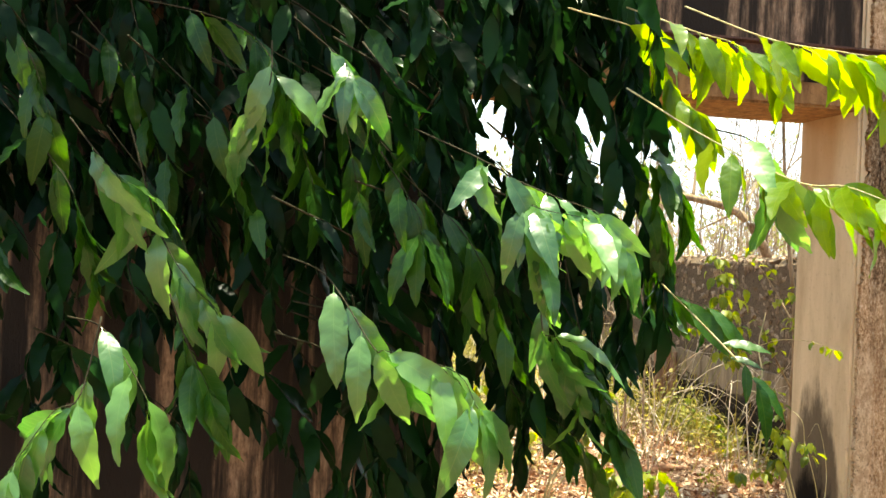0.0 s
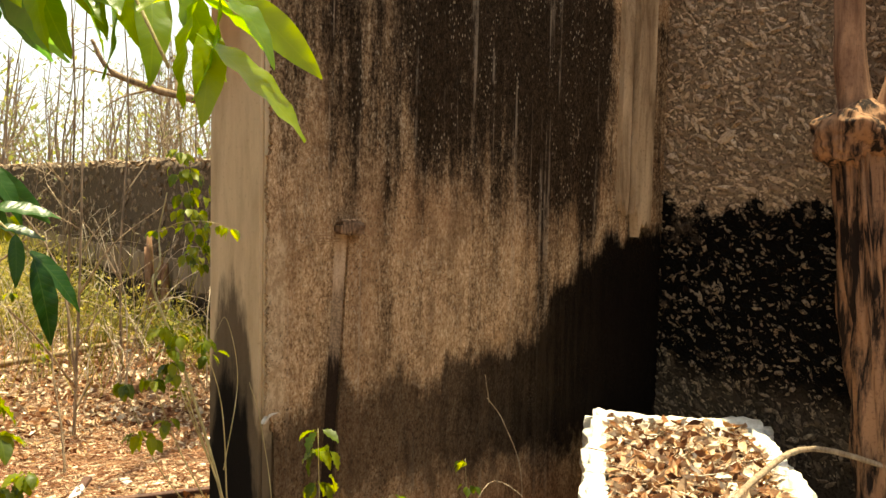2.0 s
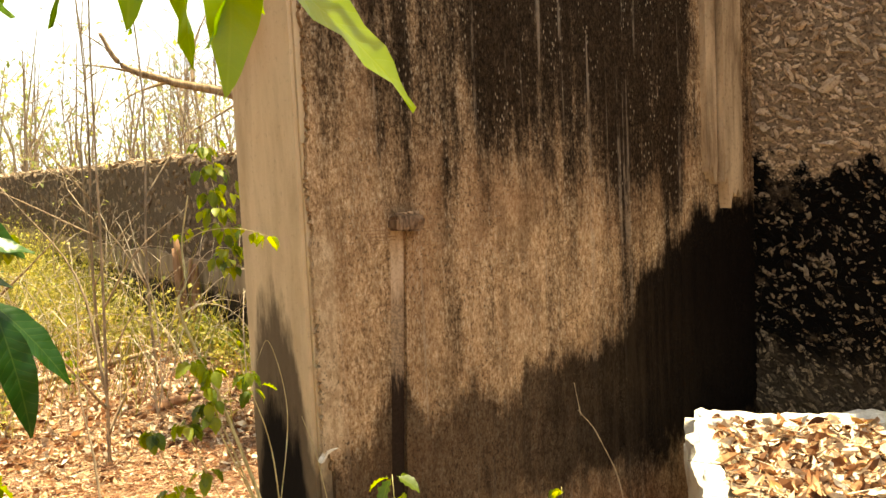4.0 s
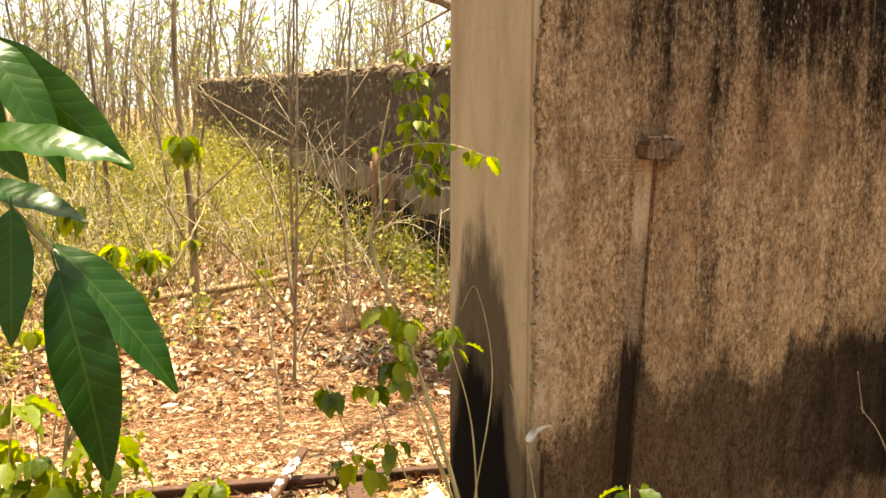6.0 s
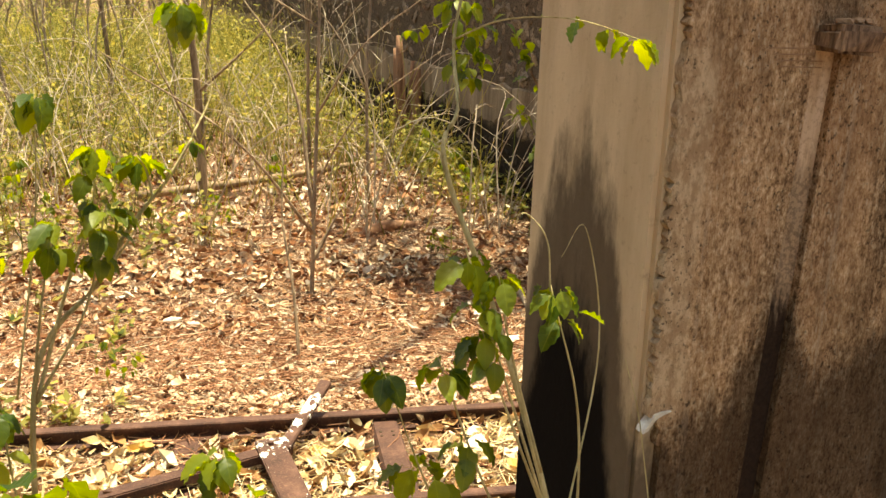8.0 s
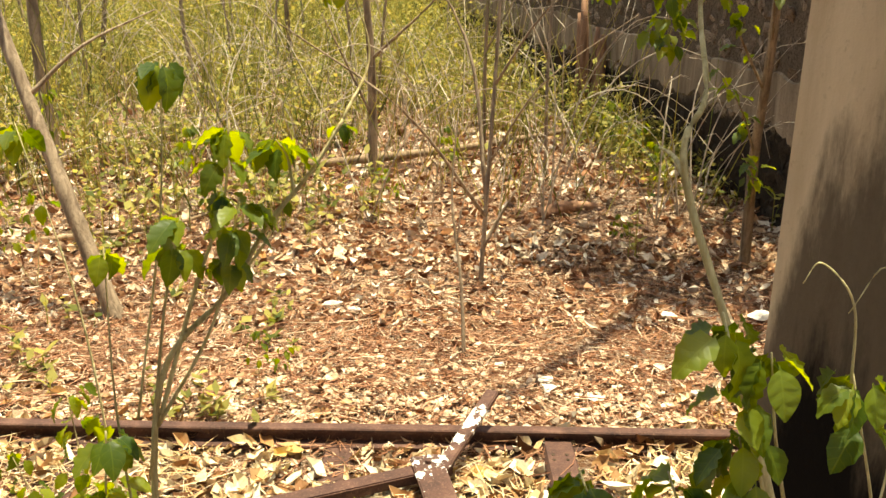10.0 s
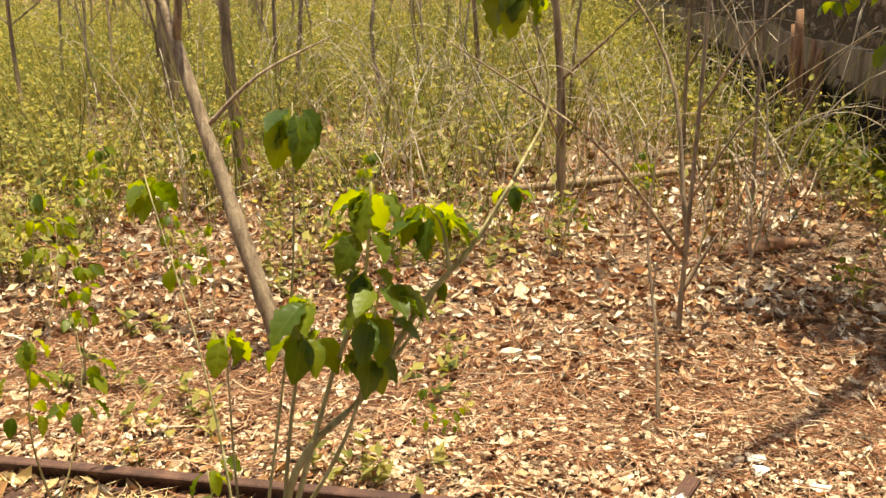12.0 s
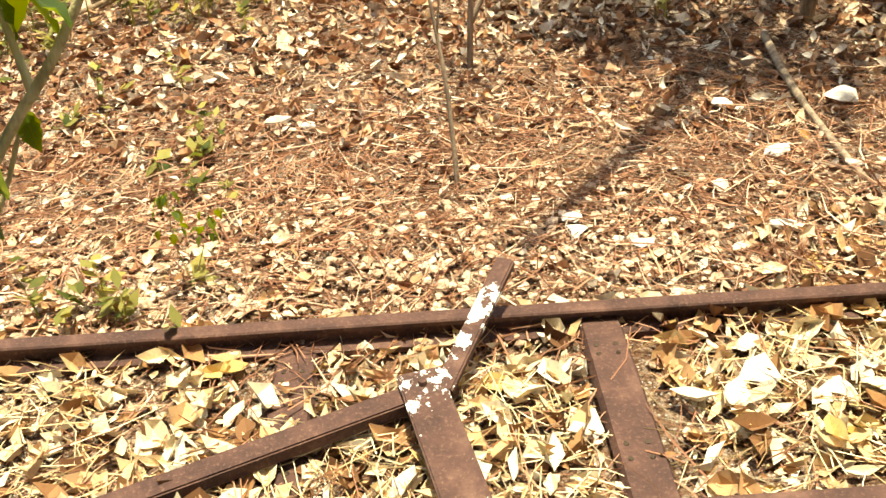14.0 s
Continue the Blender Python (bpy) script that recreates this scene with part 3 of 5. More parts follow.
cap = thing("stone_corbel", "small broken brick stub sticking out of the plaster", "stone", m=WALL @ pose(0.345, -0.03, 1.542))
s = worn_box((-0.052, -0.045, -0.026), (0.054, 0.03, 0.02), 0.007)
for p in s.v:
    p += Vector((0.010 * noise.noise(p * 60), 0.009 * noise.noise(p * 50 + Vector((3, 0, 0))), 0.012 * noise.noise(p * 40)))
part("stub", s, BRICK, cap)
s = Shape()
for i in range(5):
    s.add(stone_shape(rng).v, stone_shape(rng).f, pose(rng.uniform(-0.045, 0.05), -0.018, 0.026, 0, 0, 60 * i) @ Matrix.Scale(0.022, 4))
tagged(part("mortar_crumb", s, TAN, cap), kind="stuff")

left = thing("wall_front_left", "brown plastered wall beyond the doorway behind the tree", "wall", m=WALL,
             shape=worn_box((-6.5, 0.0, -0.2), (DOOR_L, THICK, HIGH), 0.02), material=LEFT_PLASTER, kind="structure")
over = thing("wall_over_door", "stained plaster wall above the door lintel", "wall", m=WALL,
             shape=worn_box((DOOR_L + 0.002, 0.004, DOOR_TOP + 0.10), (-0.002, THICK - 0.004, HIGH), 0.004), material=LEFT_PLASTER, kind="structure")
lint = thing("door_lintel", "weathered brown timber lintel over the doorway", "lintel", m=WALL,
             shape=worn_box((DOOR_L + 0.003, -0.012, DOOR_TOP), (-0.003, THICK - 0.01, DOOR_TOP + 0.098), 0.01), material=WOOD, kind="structure")
beam = thing("steel_beam", "rusty steel beam along the wall above the doorway", "beam", m=WALL)
s = Shape()
prof = [(-0.075, -0.035), (-0.014, -0.035), (-0.014, -0.028), (-0.045, -0.02), (-0.045, 0.02), (-0.014, 0.028), (-0.014, 0.035), (-0.075, 0.035), (-0.075, 0.027), (-0.055, 0.02), (-0.055, -0.02), (-0.075, -0.027)]
n = len(prof)
s.add([(-4.2, y, 2.70 + z) for y, z in prof] + [(0.745, y, 2.70 + z) for y, z in prof],
      [tuple(range(n)), tuple(reversed(range(n, 2 * n)))] + [(i, (i + 1) % n, (i + 1) % n + n, i + n) for i in range(n)])
part("web", s, RUST, beam)

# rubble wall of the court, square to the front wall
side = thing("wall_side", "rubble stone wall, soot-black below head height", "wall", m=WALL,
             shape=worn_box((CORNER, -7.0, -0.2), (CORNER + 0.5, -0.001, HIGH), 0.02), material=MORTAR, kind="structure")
chips = [stone_shape(random.Random(i), 0.45 + 0.1 * (i % 3), 0.55).mesh("stone", CHIP) for i in range(9)]
rest = Shape()
count = 0
r2 = random.Random(21)
bins = {}
for i in range(21000):
    v, z = -r2.uniform(0.015, 1.42), r2.uniform(0.45, 3.08)
    size = r2.choice((0.014, 0.018, 0.022, 0.026, 0.032, 0.04)) if i > 500 else r2.choice((0.042, 0.05, 0.058))
    bv, bz = int(v / 0.08), int(z / 0.08)
    if any((v - a) ** 2 + (z - b) ** 2 < ((size + c) * 0.33) ** 2 for dv in (-1, 0, 1) for dz in (-1, 0, 1) for a, b, c in bins.get((bv + dv, bz + dz), ())):
        continue
    bins.setdefault((bv, bz), []).append((v, z, size))
    m = pose(CORNER - 0.002, v, z, r2.uniform(-35, 35), 90 + r2.uniform(-22, 22), 0) @ Matrix.Rotation(r2.gauss(0.35, 0.55), 4, "Z") @ Matrix.Diagonal((size * r2.uniform(0.42, 0.7), size * r2.uniform(1.1, 1.9), size * 0.85, 1))
    if count < 300 and v > -1.25 and 0.75 < z < 2.5 and size > 0.03:
        part("stone", chips[i % 9], CHIP, side, m=m)
        count += 1
    else:
        q = chips[i % 9]
        rest.add([p.co for p in q.vertices], [list(f.vertices) for f in q.polygons], m)
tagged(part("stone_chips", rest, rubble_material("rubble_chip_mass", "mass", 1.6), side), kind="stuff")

# boundary wall behind, low and crumbling
B0, B1 = Vector((1.62, 2.2, 0)), Vector((-1.95, 21.0, 0))
bl = (B1 - B0).length
BACK = Matrix.Translation(B0) @ Matrix.Rotation(math.atan2(B1.y - B0.y, B1.x - B0.x), 4, "Z")
s = Shape()
top = [1.93 + 0.05 * noise.noise(Vector((i * 0.5, 0, 2))) for i in range(61)]
for i in range(61):
    x = bl * i / 60
    s.v += [Vector((x, -0.0, -0.2)), Vector((x, -0.0, top[i] - 0.08)), Vector((x, -0.10, top[i])), Vector((x, -0.36, top[i] - 0.02)), Vector((x, -0.45, top[i] - 0.1)), Vector((x, -0.45, -0.2))]
for i in range(60):
    s.f += [[6 * i + k, 6 * i + (k + 1) % 6, 6 * i + 6 + (k + 1) % 6, 6 * i + 6 + k] for k in range(6)]
s.f += [[0, 5, 4, 3, 2, 1], [360 + k for k in range(6)]]
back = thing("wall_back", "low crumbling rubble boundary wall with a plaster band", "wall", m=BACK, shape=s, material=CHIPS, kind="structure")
s = Shape()
lows, highs = [], []
for i in range(401):
    a = bl * i / 400
    lows.append((a, 0.60 + 0.10 * noise.noise(Vector((a * 0.8, 3, 0))) + 0.09 * noise.noise(Vector((a * 5, 3, 4))) + 0.04 * noise.noise(Vector((a * 17, 3, 9)))))
    highs.append((a, 0.87 + 0.05 * noise.noise(Vector((a * 0.7, 5, 0))) + 0.04 * noise.noise(Vector((a * 6, 5, 2)))))
for (a, l0), (b, l1), (_, h0), (_, h1) in zip(lows, lows[1:], highs, highs[1:]):
    s.add([(a, 0.012, l0), (b, 0.012, l1), (b, 0.012, h1), (a, 0.012, h0), (a, 0, l0 - 0.006), (b, 0, l1 - 0.006), (b, 0, h1 + 0.01), (a, 0, h0 + 0.01)],
          [(0, 1, 2, 3), (4, 5, 1, 0), (3, 2, 6, 7)])
part("plaster_band", s, BAND, back, "pale weathered strip of old render")
r3 = random.Random(5)
s = Shape()
for i in range(4200):
    x, z = bl * r3.random() ** 1.5, r3.uniform(0.02, 2.0)
    if 0.62 < z < 0.86:
        continue
    size = r3.uniform(0.04, 0.12)
    q = chips[i % 9]
    on_top = z > 1.88
    m = pose(x, -r3.uniform(0, 0.42) if on_top else 0.0, 1.9 if on_top else z, 90 * (not on_top) + r3.uniform(-25, 25), r3.uniform(-20, 20), 0) @ Matrix.Rotation(r3.random() * 6, 4, "Z") @ Matrix.Diagonal((size, size * 0.75, size * 0.6, 1))
    s.add([p.co for p in q.vertices], [list(f.vertices) for f in q.polygons], m)
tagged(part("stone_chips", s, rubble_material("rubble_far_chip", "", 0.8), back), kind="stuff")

s = Shape()
for i in range(900):
    x = bl * r3.random() ** 1.5
    size = r3.uniform(0.035, 0.11)
    q = chips[i % 9]
    s.add([p.co for p in q.vertices], [list(f.vertices) for f in q.polygons], pose(x, -r3.uniform(-0.01, 0.4), top[min(60, int(x / bl * 60))] - r3.uniform(0.0, 0.05), r3.uniform(-30, 30), r3.uniform(-30, 30), r3.uniform(0, 360)) @ Matrix.Diagonal((size, size * 0.7, size * 0.6, 1)))
# rubble colour raised to 1.5 here: the sun on the wall top is painted in
tagged(part("coping_rubble", s, rubble_material("sunlit_coping_chip", "", 1.5), back, "sunlit loose rubble along the wall top"), kind="stuff")

# ---- track ----
RAIL_Y = (1.665, 1.075)
prof = [(-0.042, 0.004), (0.042, 0.004), (0.042, 0.018), (0.006, 0.024), (0.004, 0.054), (0.021, 0.057), (0.021, 0.068), (0.017, 0.072), (-0.017, 0.072), (-0.021, 0.068), (-0.021, 0.057), (-0.004, 0.054), (-0.006, 0.024), (-0.042, 0.018)]
track = thing("railway_track", "rusty narrow-gauge track half buried in dead leaves", "railway")
for y in RAIL_Y:
    s = Shape()
    n = len(prof)
    xs = [-7 + 0.5 * i for i in range(29)]
    for x in xs:
        dy, dz = 0.006 * noise.noise(Vector((x * 0.7, y, 0))), 0.004 * noise.noise(Vector((x * 0.9, y, 5)))
        s.v += [Vector((x, y + a + dy, 0.002 + b + dz)) for a, b in prof]
    for i in range(len(xs) - 1):
        s.f += [[i * n + k, i * n + (k + 1) % n, (i + 1) * n + (k + 1) % n, (i + 1) * n + k] for k in range(n)]
    part("rail", s, RUST, track)
for x in (-4.07, -3.29, -2.51, -1.73, -0.99, -0.225, 0.56, 1.36):
    s = Shape()
    s.prism([(-0.052, -0.01), (-0.042, 0.008), (0.042, 0.008), (0.052, -0.01)], RAIL_Y[1] - 0.12, RAIL_Y[0] + 0.02)
    sl = part("sleeper", s, RUST, track, "flat rusty steel sleeper", m=pose(x, 0, 0.012 if x < -0.9 else 0.034, 0, 0, rng.uniform(-1.5, 1.5)))
    for dy in (0.10, 0.13, 0.40, 0.44):
        for dx in (-0.025, 0.018):
            # no real opening: a thin disc whose near-black colour gives the hole's shade
            h = Shape()
            h.tube([(dx, RAIL_Y[0] - dy, 0.0075), (dx, RAIL_Y[0] - dy, 0.0095)], [0.006, 0.006], 8)
            part("bolt_hole", h, MORTAR, sl)

switch = thing("switch_frame", "rusty forked steel bar with flaking white paint across the rail", "track part")


def bar(a, b, wide, thick, up=Vector((0, 0, 1))):
    a, b = Vector(a), Vector(b)
    y = (b - a).normalized()
    x = y.cross(up).normalized()
    z = x.cross(y)
    m = Matrix((x, y, z)).transposed().to_4x4()
    m.translation = a
    s = worn_box((-wide / 2, 0, -thick / 2), (wide / 2, (b - a).length, thick / 2), 0.004)
    s.v = [m @ p for p in s.v]
    return s


part("arm", bar((-0.625, 1.40, 0.085), (-0.461, 1.72, 0.178), 0.043, 0.022), PAINTED, switch, "upper arm with flaking white paint")
part("bar", bar((-0.60, 1.44, 0.07), (-1.42, 1.11, 0.05), 0.055, 0.035), RUST, switch)
part("plate", bar((-0.675, 1.45, 0.098), (-0.56, 0.98, 0.06), 0.095, 0.014), PAINTED, switch, "flat plate with flaking white paint")
s = Shape()
s.tube([(-0.665, 1.41, 0.095), (-0.665, 1.41, 0.112)], [0.011, 0.009], 8)
part("rivet", s, RUST, switch)

# ---- trough ----
ax = Vector((-0.565, -0.825, 0)).normalized()
cr = Vector((-ax.y, ax.x, 0))
TROUGH = Matrix((cr, ax, Vector((0, 0, 1)))).transposed().to_4x4()
TROUGH.translation = Vector((1.93, 0.08, 0))
trough = thing("stone_trough", "white limewashed trough heaped with dead leaves", "trough", m=TROUGH)


def rough(s, amount, scale):
    for p in s.v:
        p += Vector((noise.noise(p * scale), noise.noise(p * scale + Vector((7, 0, 0))), noise.noise(p * scale + Vector((0, 9, 0))))) * amount
    return s


def fine_box(lo, hi, step=0.05):
    """A box with a fine net of faces, to be roughened."""
    s = Shape()
    bm = bmesh.new()
    b = Shape()
    b.box(lo, hi)
    vs = [bm.verts.new(p) for p in b.v]
    for f in b.f:
        bm.faces.new([vs[i] for i in f])
    bmesh.ops.bevel(bm, geom=bm.edges[:], offset=0.03, segments=2, affect="EDGES")
    for a in range(3):
        k = int((hi[a] - lo[a]) / step)
        for i in range(1, k):
            co, no = [0, 0, 0], [0, 0, 0]
            co[a], no[a] = lo[a] + (hi[a] - lo[a]) * i / k, 1
            bmesh.ops.bisect_plane(bm, geom=bm.verts[:] + bm.edges[:] + bm.faces[:], plane_co=co, plane_no=no)
    bm.verts.index_update()
    s.add([v.co.copy() for v in bm.verts], [[v.index for v in f.verts] for f in bm.faces])
    bm.free()
    return s


TW, TL = 0.40, 1.35
for name, lo, hi in (("rim_end", (-TW, -0.0, 0), (TW, 0.1, 0.69)), ("rim_side", (TW - 0.1, 0.1, 0), (TW, TL, 0.68)), ("rim_side", (-TW, 0.1, 0), (-TW + 0.1, TL, 0.66)), ("rim_end", (-TW, TL, 0), (TW, TL + 0.1, 0.6))):
    part(name, rough(rough(fine_box(lo, hi, 0.03), 0.026, 7), 0.012, 30), LIME, trough, smooth=True)
part("kerb", rough(fine_box((TW - 0.02, 0.55, 0), (TW + 0.16, TL + 0.1, 0.48)), 0.02, 9), LIME, trough, "low white kerb", smooth=True)
s = Shape()
for j in range(20):
    for i in range(12):
        x, y = -TW + 0.1 + (2 * TW - 0.2) * i / 11, 0.1 + (TL - 0.1) * j / 19
        s.v.append(Vector((x, y, 0.625 + 0.03 * noise.noise(Vector((x * 7, y * 7, 0))))))
s.f = [[j * 12 + i, j * 12 + i + 1, (j + 1) * 12 + i + 1, (j + 1) * 12 + i] for j in range(19) for i in range(11)]
fill = part("leaf_mould", s, GROUND, trough, "bed of rotted leaves", smooth=True)

# ---- dead leaves, twigs and stones on the ground ----


def dead_leaf(s, at, size, r, tilt=0.5):
    a, c, t = r.random() * 6.28, r.uniform(0.15, 1.3), r.uniform(-tilt, tilt)
    m = Matrix.Translation(at) @ Matrix.Rotation(a, 4, "Z") @ Matrix.Rotation(t, 4, "X") @ Matrix.Rotation(r.uniform(-tilt, tilt), 4, "Y")
    w, b, e = size * r.uniform(0.12, 0.32), size * r.uniform(-0.12, 0.12), size * r.uniform(-0.12, 0.2)
    s.add([(b, -size / 2, 0.15 * c * size), (-w, -0.1 * size, c * w), (0, -0.1 * size, 0), (w, -0.1 * size + b, c * w), (-w * 0.8 + b, 0.22 * size, c * w + e), (b, 0.22 * size, 0), (w * 0.8 + b, 0.2 * size, c * w), (e, size / 2, 0.3 * c * size)],
          [(0, 2, 1), (0, 3, 2), (1, 2, 5, 4), (2, 3, 6, 5), (4, 5, 7), (5, 6, 7)], m)


r4 = random.Random(11)


def strew(s, x0, x1, y0, y1, num, lo, hi, tilt=0.8):
    """Leaves over a stretch of ground, thinner in patches, clear of the sleepers."""
    for i in range(num):
        x, y = r4.uniform(x0, x1), r4.uniform(y0, y1)
        if r4.random() < 0.5 * (noise.noise(Vector((x * 1.1, y * 1.1, 4))) + 0.35):
            continue
        if 1.0 < y < 1.64 and any(abs(x - q) < 0.085 and y > low for q, low in ((-0.99, 1.52), (-0.225, 1.0), (0.56, 1.0))) and r4.random() < 0.985:
            continue
        size = lo + (hi - lo) * r4.random() ** 1.9
        dead_leaf(s, (x, y, ground_height(x, y) + r4.uniform(0.004, 0.014) + size * r4.uniform(0.0, 0.3)), size, r4, tilt)


s = Shape()
for stretch_of in ((-3.2, 1.4, 1.72, 3.0, 7500, 0.008, 0.055), (-3.6, 1.4, 2.6, 3.8, 9500, 0.012, 0.075), (-6.0, 1.3, 3.4, 6.4, 15000, 0.02, 0.095), (-5.5, -3.0, -0.5, 3.4, 2200, 0.03, 0.1), (-11, 0.8, 6.2, 12, 4500, 0.05, 0.12)):
    strew(s, *stretch_of)
thing("leaf_litter", "layer of dry rust-brown and tan fallen leaves", "dead leaves", shape=s, material=LITTER, kind="stuff")
s = Shape()
for stretch_of in ((-3.2, 1.35, 0.95, 1.74, 7500, 0.014, 0.098), (-2.5, 2.0, -2.2, 0.95, 1500, 0.03, 0.09), (0.2, 1.4, 1.7, 2.1, 500, 0.02, 0.09), (-3.2, -0.9, 1.7, 2.2, 900, 0.015, 0.07)):
    strew(s, *stretch_of)
thing("track_leaves", "thick drift of pale straw-coloured leaves between the rails", "dead leaves", shape=s, material=LITTER_PALE, kind="stuff")
s = Shape()
for i in range(1500):
    x, y = r4.uniform(-TW + 0.1, TW - 0.1), r4.uniform(0.1, TL)
    dead_leaf(s, TROUGH @ Vector((x, y, 0.64 + 0.045 * r4.random())), 0.02 + 0.07 * r4.random() ** 1.6, r4, 0.8)
for i in range(160):
    q = TROUGH @ Vector((r4.uniform(-TW + 0.12, TW - 0.12), r4.uniform(0.15, TL - 0.05), r4.uniform(0.66, 0.69)))
    a, l = r4.random() * 6.28, r4.uniform(0.06, 0.18)
    s.tube([q, q + Vector((math.cos(a), math.sin(a), 0.05)) * l], [0.0025, 0.001], 4)
thing("trough_leaves", "heap of dry leaves in the white trough", "dead leaves", shape=s, material=LITTER, kind="stuff")
s = Shape()
for i in range(12000):
    x, y = r4.uniform(-3.4, 1.3), (0.9 + 4.3 * r4.random() ** 1.3 if i % 2 else r4.gauss(2.35, 0.42))
    a, l = r4.random() * 6.28, r4.uniform(0.05, 0.22)
    z = ground_height(x, y) + r4.uniform(0.008, 0.04)
    d = Vector((math.cos(a), math.sin(a), r4.uniform(-0.08, 0.08)))
    q = Vector((x, y, z))
    b = Vector((-d.y, d.x, 0)) * l * r4.uniform(-0.15, 0.15)
    s.tube([q, q + d * l * 0.5 + b, q + d * l], [r4.uniform(0.001, 0.0026)] * 2 + [0.0008], 3)
thing("fallen_twigs", "scatter of thin dry twigs and needles", "twigs", shape=s, material=STRAW, kind="stuff")
s = Shape()
for i in range(2600):
    x, y = r4.uniform(-2.6, 1.3), r4.uniform(0.9, 1.62)
    if noise.noise(Vector((x * 1.4, y * 1.4, 12))) < -0.12 or any(abs(x - q) < 0.1 for q in (-0.225, 0.56)) and i % 12:
        continue
    a, l = r4.random() * 6.28, r4.uniform(0.06, 0.2)
    q = Vector((x, y, ground_height(x, y) + r4.uniform(0.02, 0.045)))
    d = Vector((math.cos(a), math.sin(a), r4.uniform(-0.1, 0.1)))
    s.tube([q, q + d * l * 0.5 + Vector((-d.y, d.x, 0)) * l * r4.uniform(-0.14, 0.14), q + d * l], [0.0017, 0.0015, 0.0007], 3)
thing("dry_straw", "pale straw lying over the leaves between the rails", "straw", shape=s, material=STRAW_PALE, kind="stuff")
pebbles = [stone_shape(random.Random(90 + i), 0.5, 0.5).mesh("stone", STONE) for i in range(6)]
s = Shape()
for i in range(7500):
    x, y = r4.uniform(-3, 1.2), (r4.uniform(1.0, 4.6) if i % 3 == 0 else r4.gauss(2.0, 0.24))
    if noise.noise(Vector((x * 0.9, y * 0.9, 8))) < -0.1 and i % 2:
        continue
    z = 0.006 + 0.03 * r4.random() ** 2
    q = pebbles[i % 6]
    s.add([p.co for p in q.vertices], [list(f.vertices) for f in q.polygons], pose(x, y, ground_height(x, y) + z * 0.2 + r4.uniform(0.0, 0.022), r4.uniform(-20, 20), r4.uniform(-20, 20), r4.uniform(0, 360)) @ Matrix.Scale(z, 4))
thing("gravel", "small white limestone gravel between the leaves", "gravel", shape=s, material=rubble_material("gravel_stone", "", 2.3), kind="stuff")
for x, y, d in ((0.05, 1.45, 0.085), (0.36, 2.75, 0.09), (0.42, 2.42, 0.085), (-0.08, 1.98, 0.06), (-0.25, 2.12, 0.055), (-0.24, 2.06, 0.05), (0.2, 1.40, 0.06), (0.3, 1.47, 0.055), (-0.35, 1.72, 0.075), (-1.12, 2.82, 0.07), (-1.02, 2.78, 0.06), (-0.34, 1.33, 0.07), (0.35, 1.25, 0.06), (-1.4, 3.2, 0.05), (0.62, 2.3, 0.06), (0.2, 2.25, 0.05), (0.75, 2.75, 0.11), (0.3, 2.02, 0.055)):
    ob = part("stone", pebbles[rng.randrange(6)], STONE, m=pose(x, y, ground_height(x, y) + 0.014 + d * 0.2, rng.uniform(-8, 8), rng.uniform(-8, 8), rng.uniform(0, 360)) @ Matrix.Diagonal((d * 1.25, d * 0.85, d * 0.8, 1)))
    tagged(ob, "rough white limestone lump lying on leaves", "stone", "loose stones")


def stick(points, r0, r1, label, material=BARK_PALE, category="stick"):
    s = Shape()
    line = bend(points, 5)
    s.tube(line, [r0 + (r1 - r0) * i / (len(line) - 1) for i in range(len(line))], 7, 0.25, rng)
    return thing("fallen_branch", label, category, "fallen branches", shape=s, material=material, smooth=True)


stick([(0.66, 3.26, 0.05), (0.60, 2.75, 0.05), (0.62, 2.2, 0.02), (0.72, 1.85, 0.02)], 0.016, 0.008, "bleached bare branch lying on the leaves")
stick([(-0.06, 4.24, 0.05), (0.12, 4.36, 0.06), (0.34, 4.44, 0.03)], 0.045, 0.03, "short brown log among dead leaves", BARK_RED, "log")
stick([(-1.6, 5.4, 0.04), (-0.6, 5.75, 0.09), (0.35, 6.3, 0.14)], 0.035, 0.02, "long grey branch lying in the grass", BARK_GREY)
stick([(-1.15, 4.5, 0.03), (-0.6, 4.55, 0.03), (-0.3, 4.9, 0.08)], 0.012, 0.006, "thin pale branch on the leaves")
stick([(-2.9, 3.6, 0.03), (-2.2, 3.9, 0.04), (-1.9, 4.3, 0.05)], 0.018, 0.008, "thin grey branch on the leaves", BARK_GREY)
stick([tuple(uv(0.95, -1.25, 0.62)), tuple(uv(1.3, -1.2, 0.72)), tuple(uv(1.75, -1.15, 0.73)), tuple(uv(2.15, -1.4, 0.6))], 0.014, 0.01, "pale dry branch lying across the trough")

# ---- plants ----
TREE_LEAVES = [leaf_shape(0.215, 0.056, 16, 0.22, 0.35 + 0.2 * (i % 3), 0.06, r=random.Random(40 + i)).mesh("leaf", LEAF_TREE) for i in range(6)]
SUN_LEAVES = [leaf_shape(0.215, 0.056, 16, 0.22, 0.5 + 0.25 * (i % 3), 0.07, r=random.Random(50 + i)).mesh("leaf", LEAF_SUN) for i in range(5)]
YOUNG_LEAVES = [leaf_shape(0.20, 0.054, 16, 0.22, 0.35 + 0.2 * (i % 3), 0.06, r=random.Random(40 + i)).mesh("leaf", LEAF_YOUNG) for i in range(4)]
SHRUB_LEAVES = [leaf_shape(0.078, 0.043, 8, 0.3, 0.35 + 0.2 * (i % 3), 0.08, r=random.Random(60 + i)).mesh("leaf", LEAF_SHRUB) for i in range(5)]
for me in SUN_LEAVES + TREE_LEAVES + YOUNG_LEAVES + SHRUB_LEAVES:
    me.polygons.foreach_set("use_smooth", [True] * len(me.polygons))


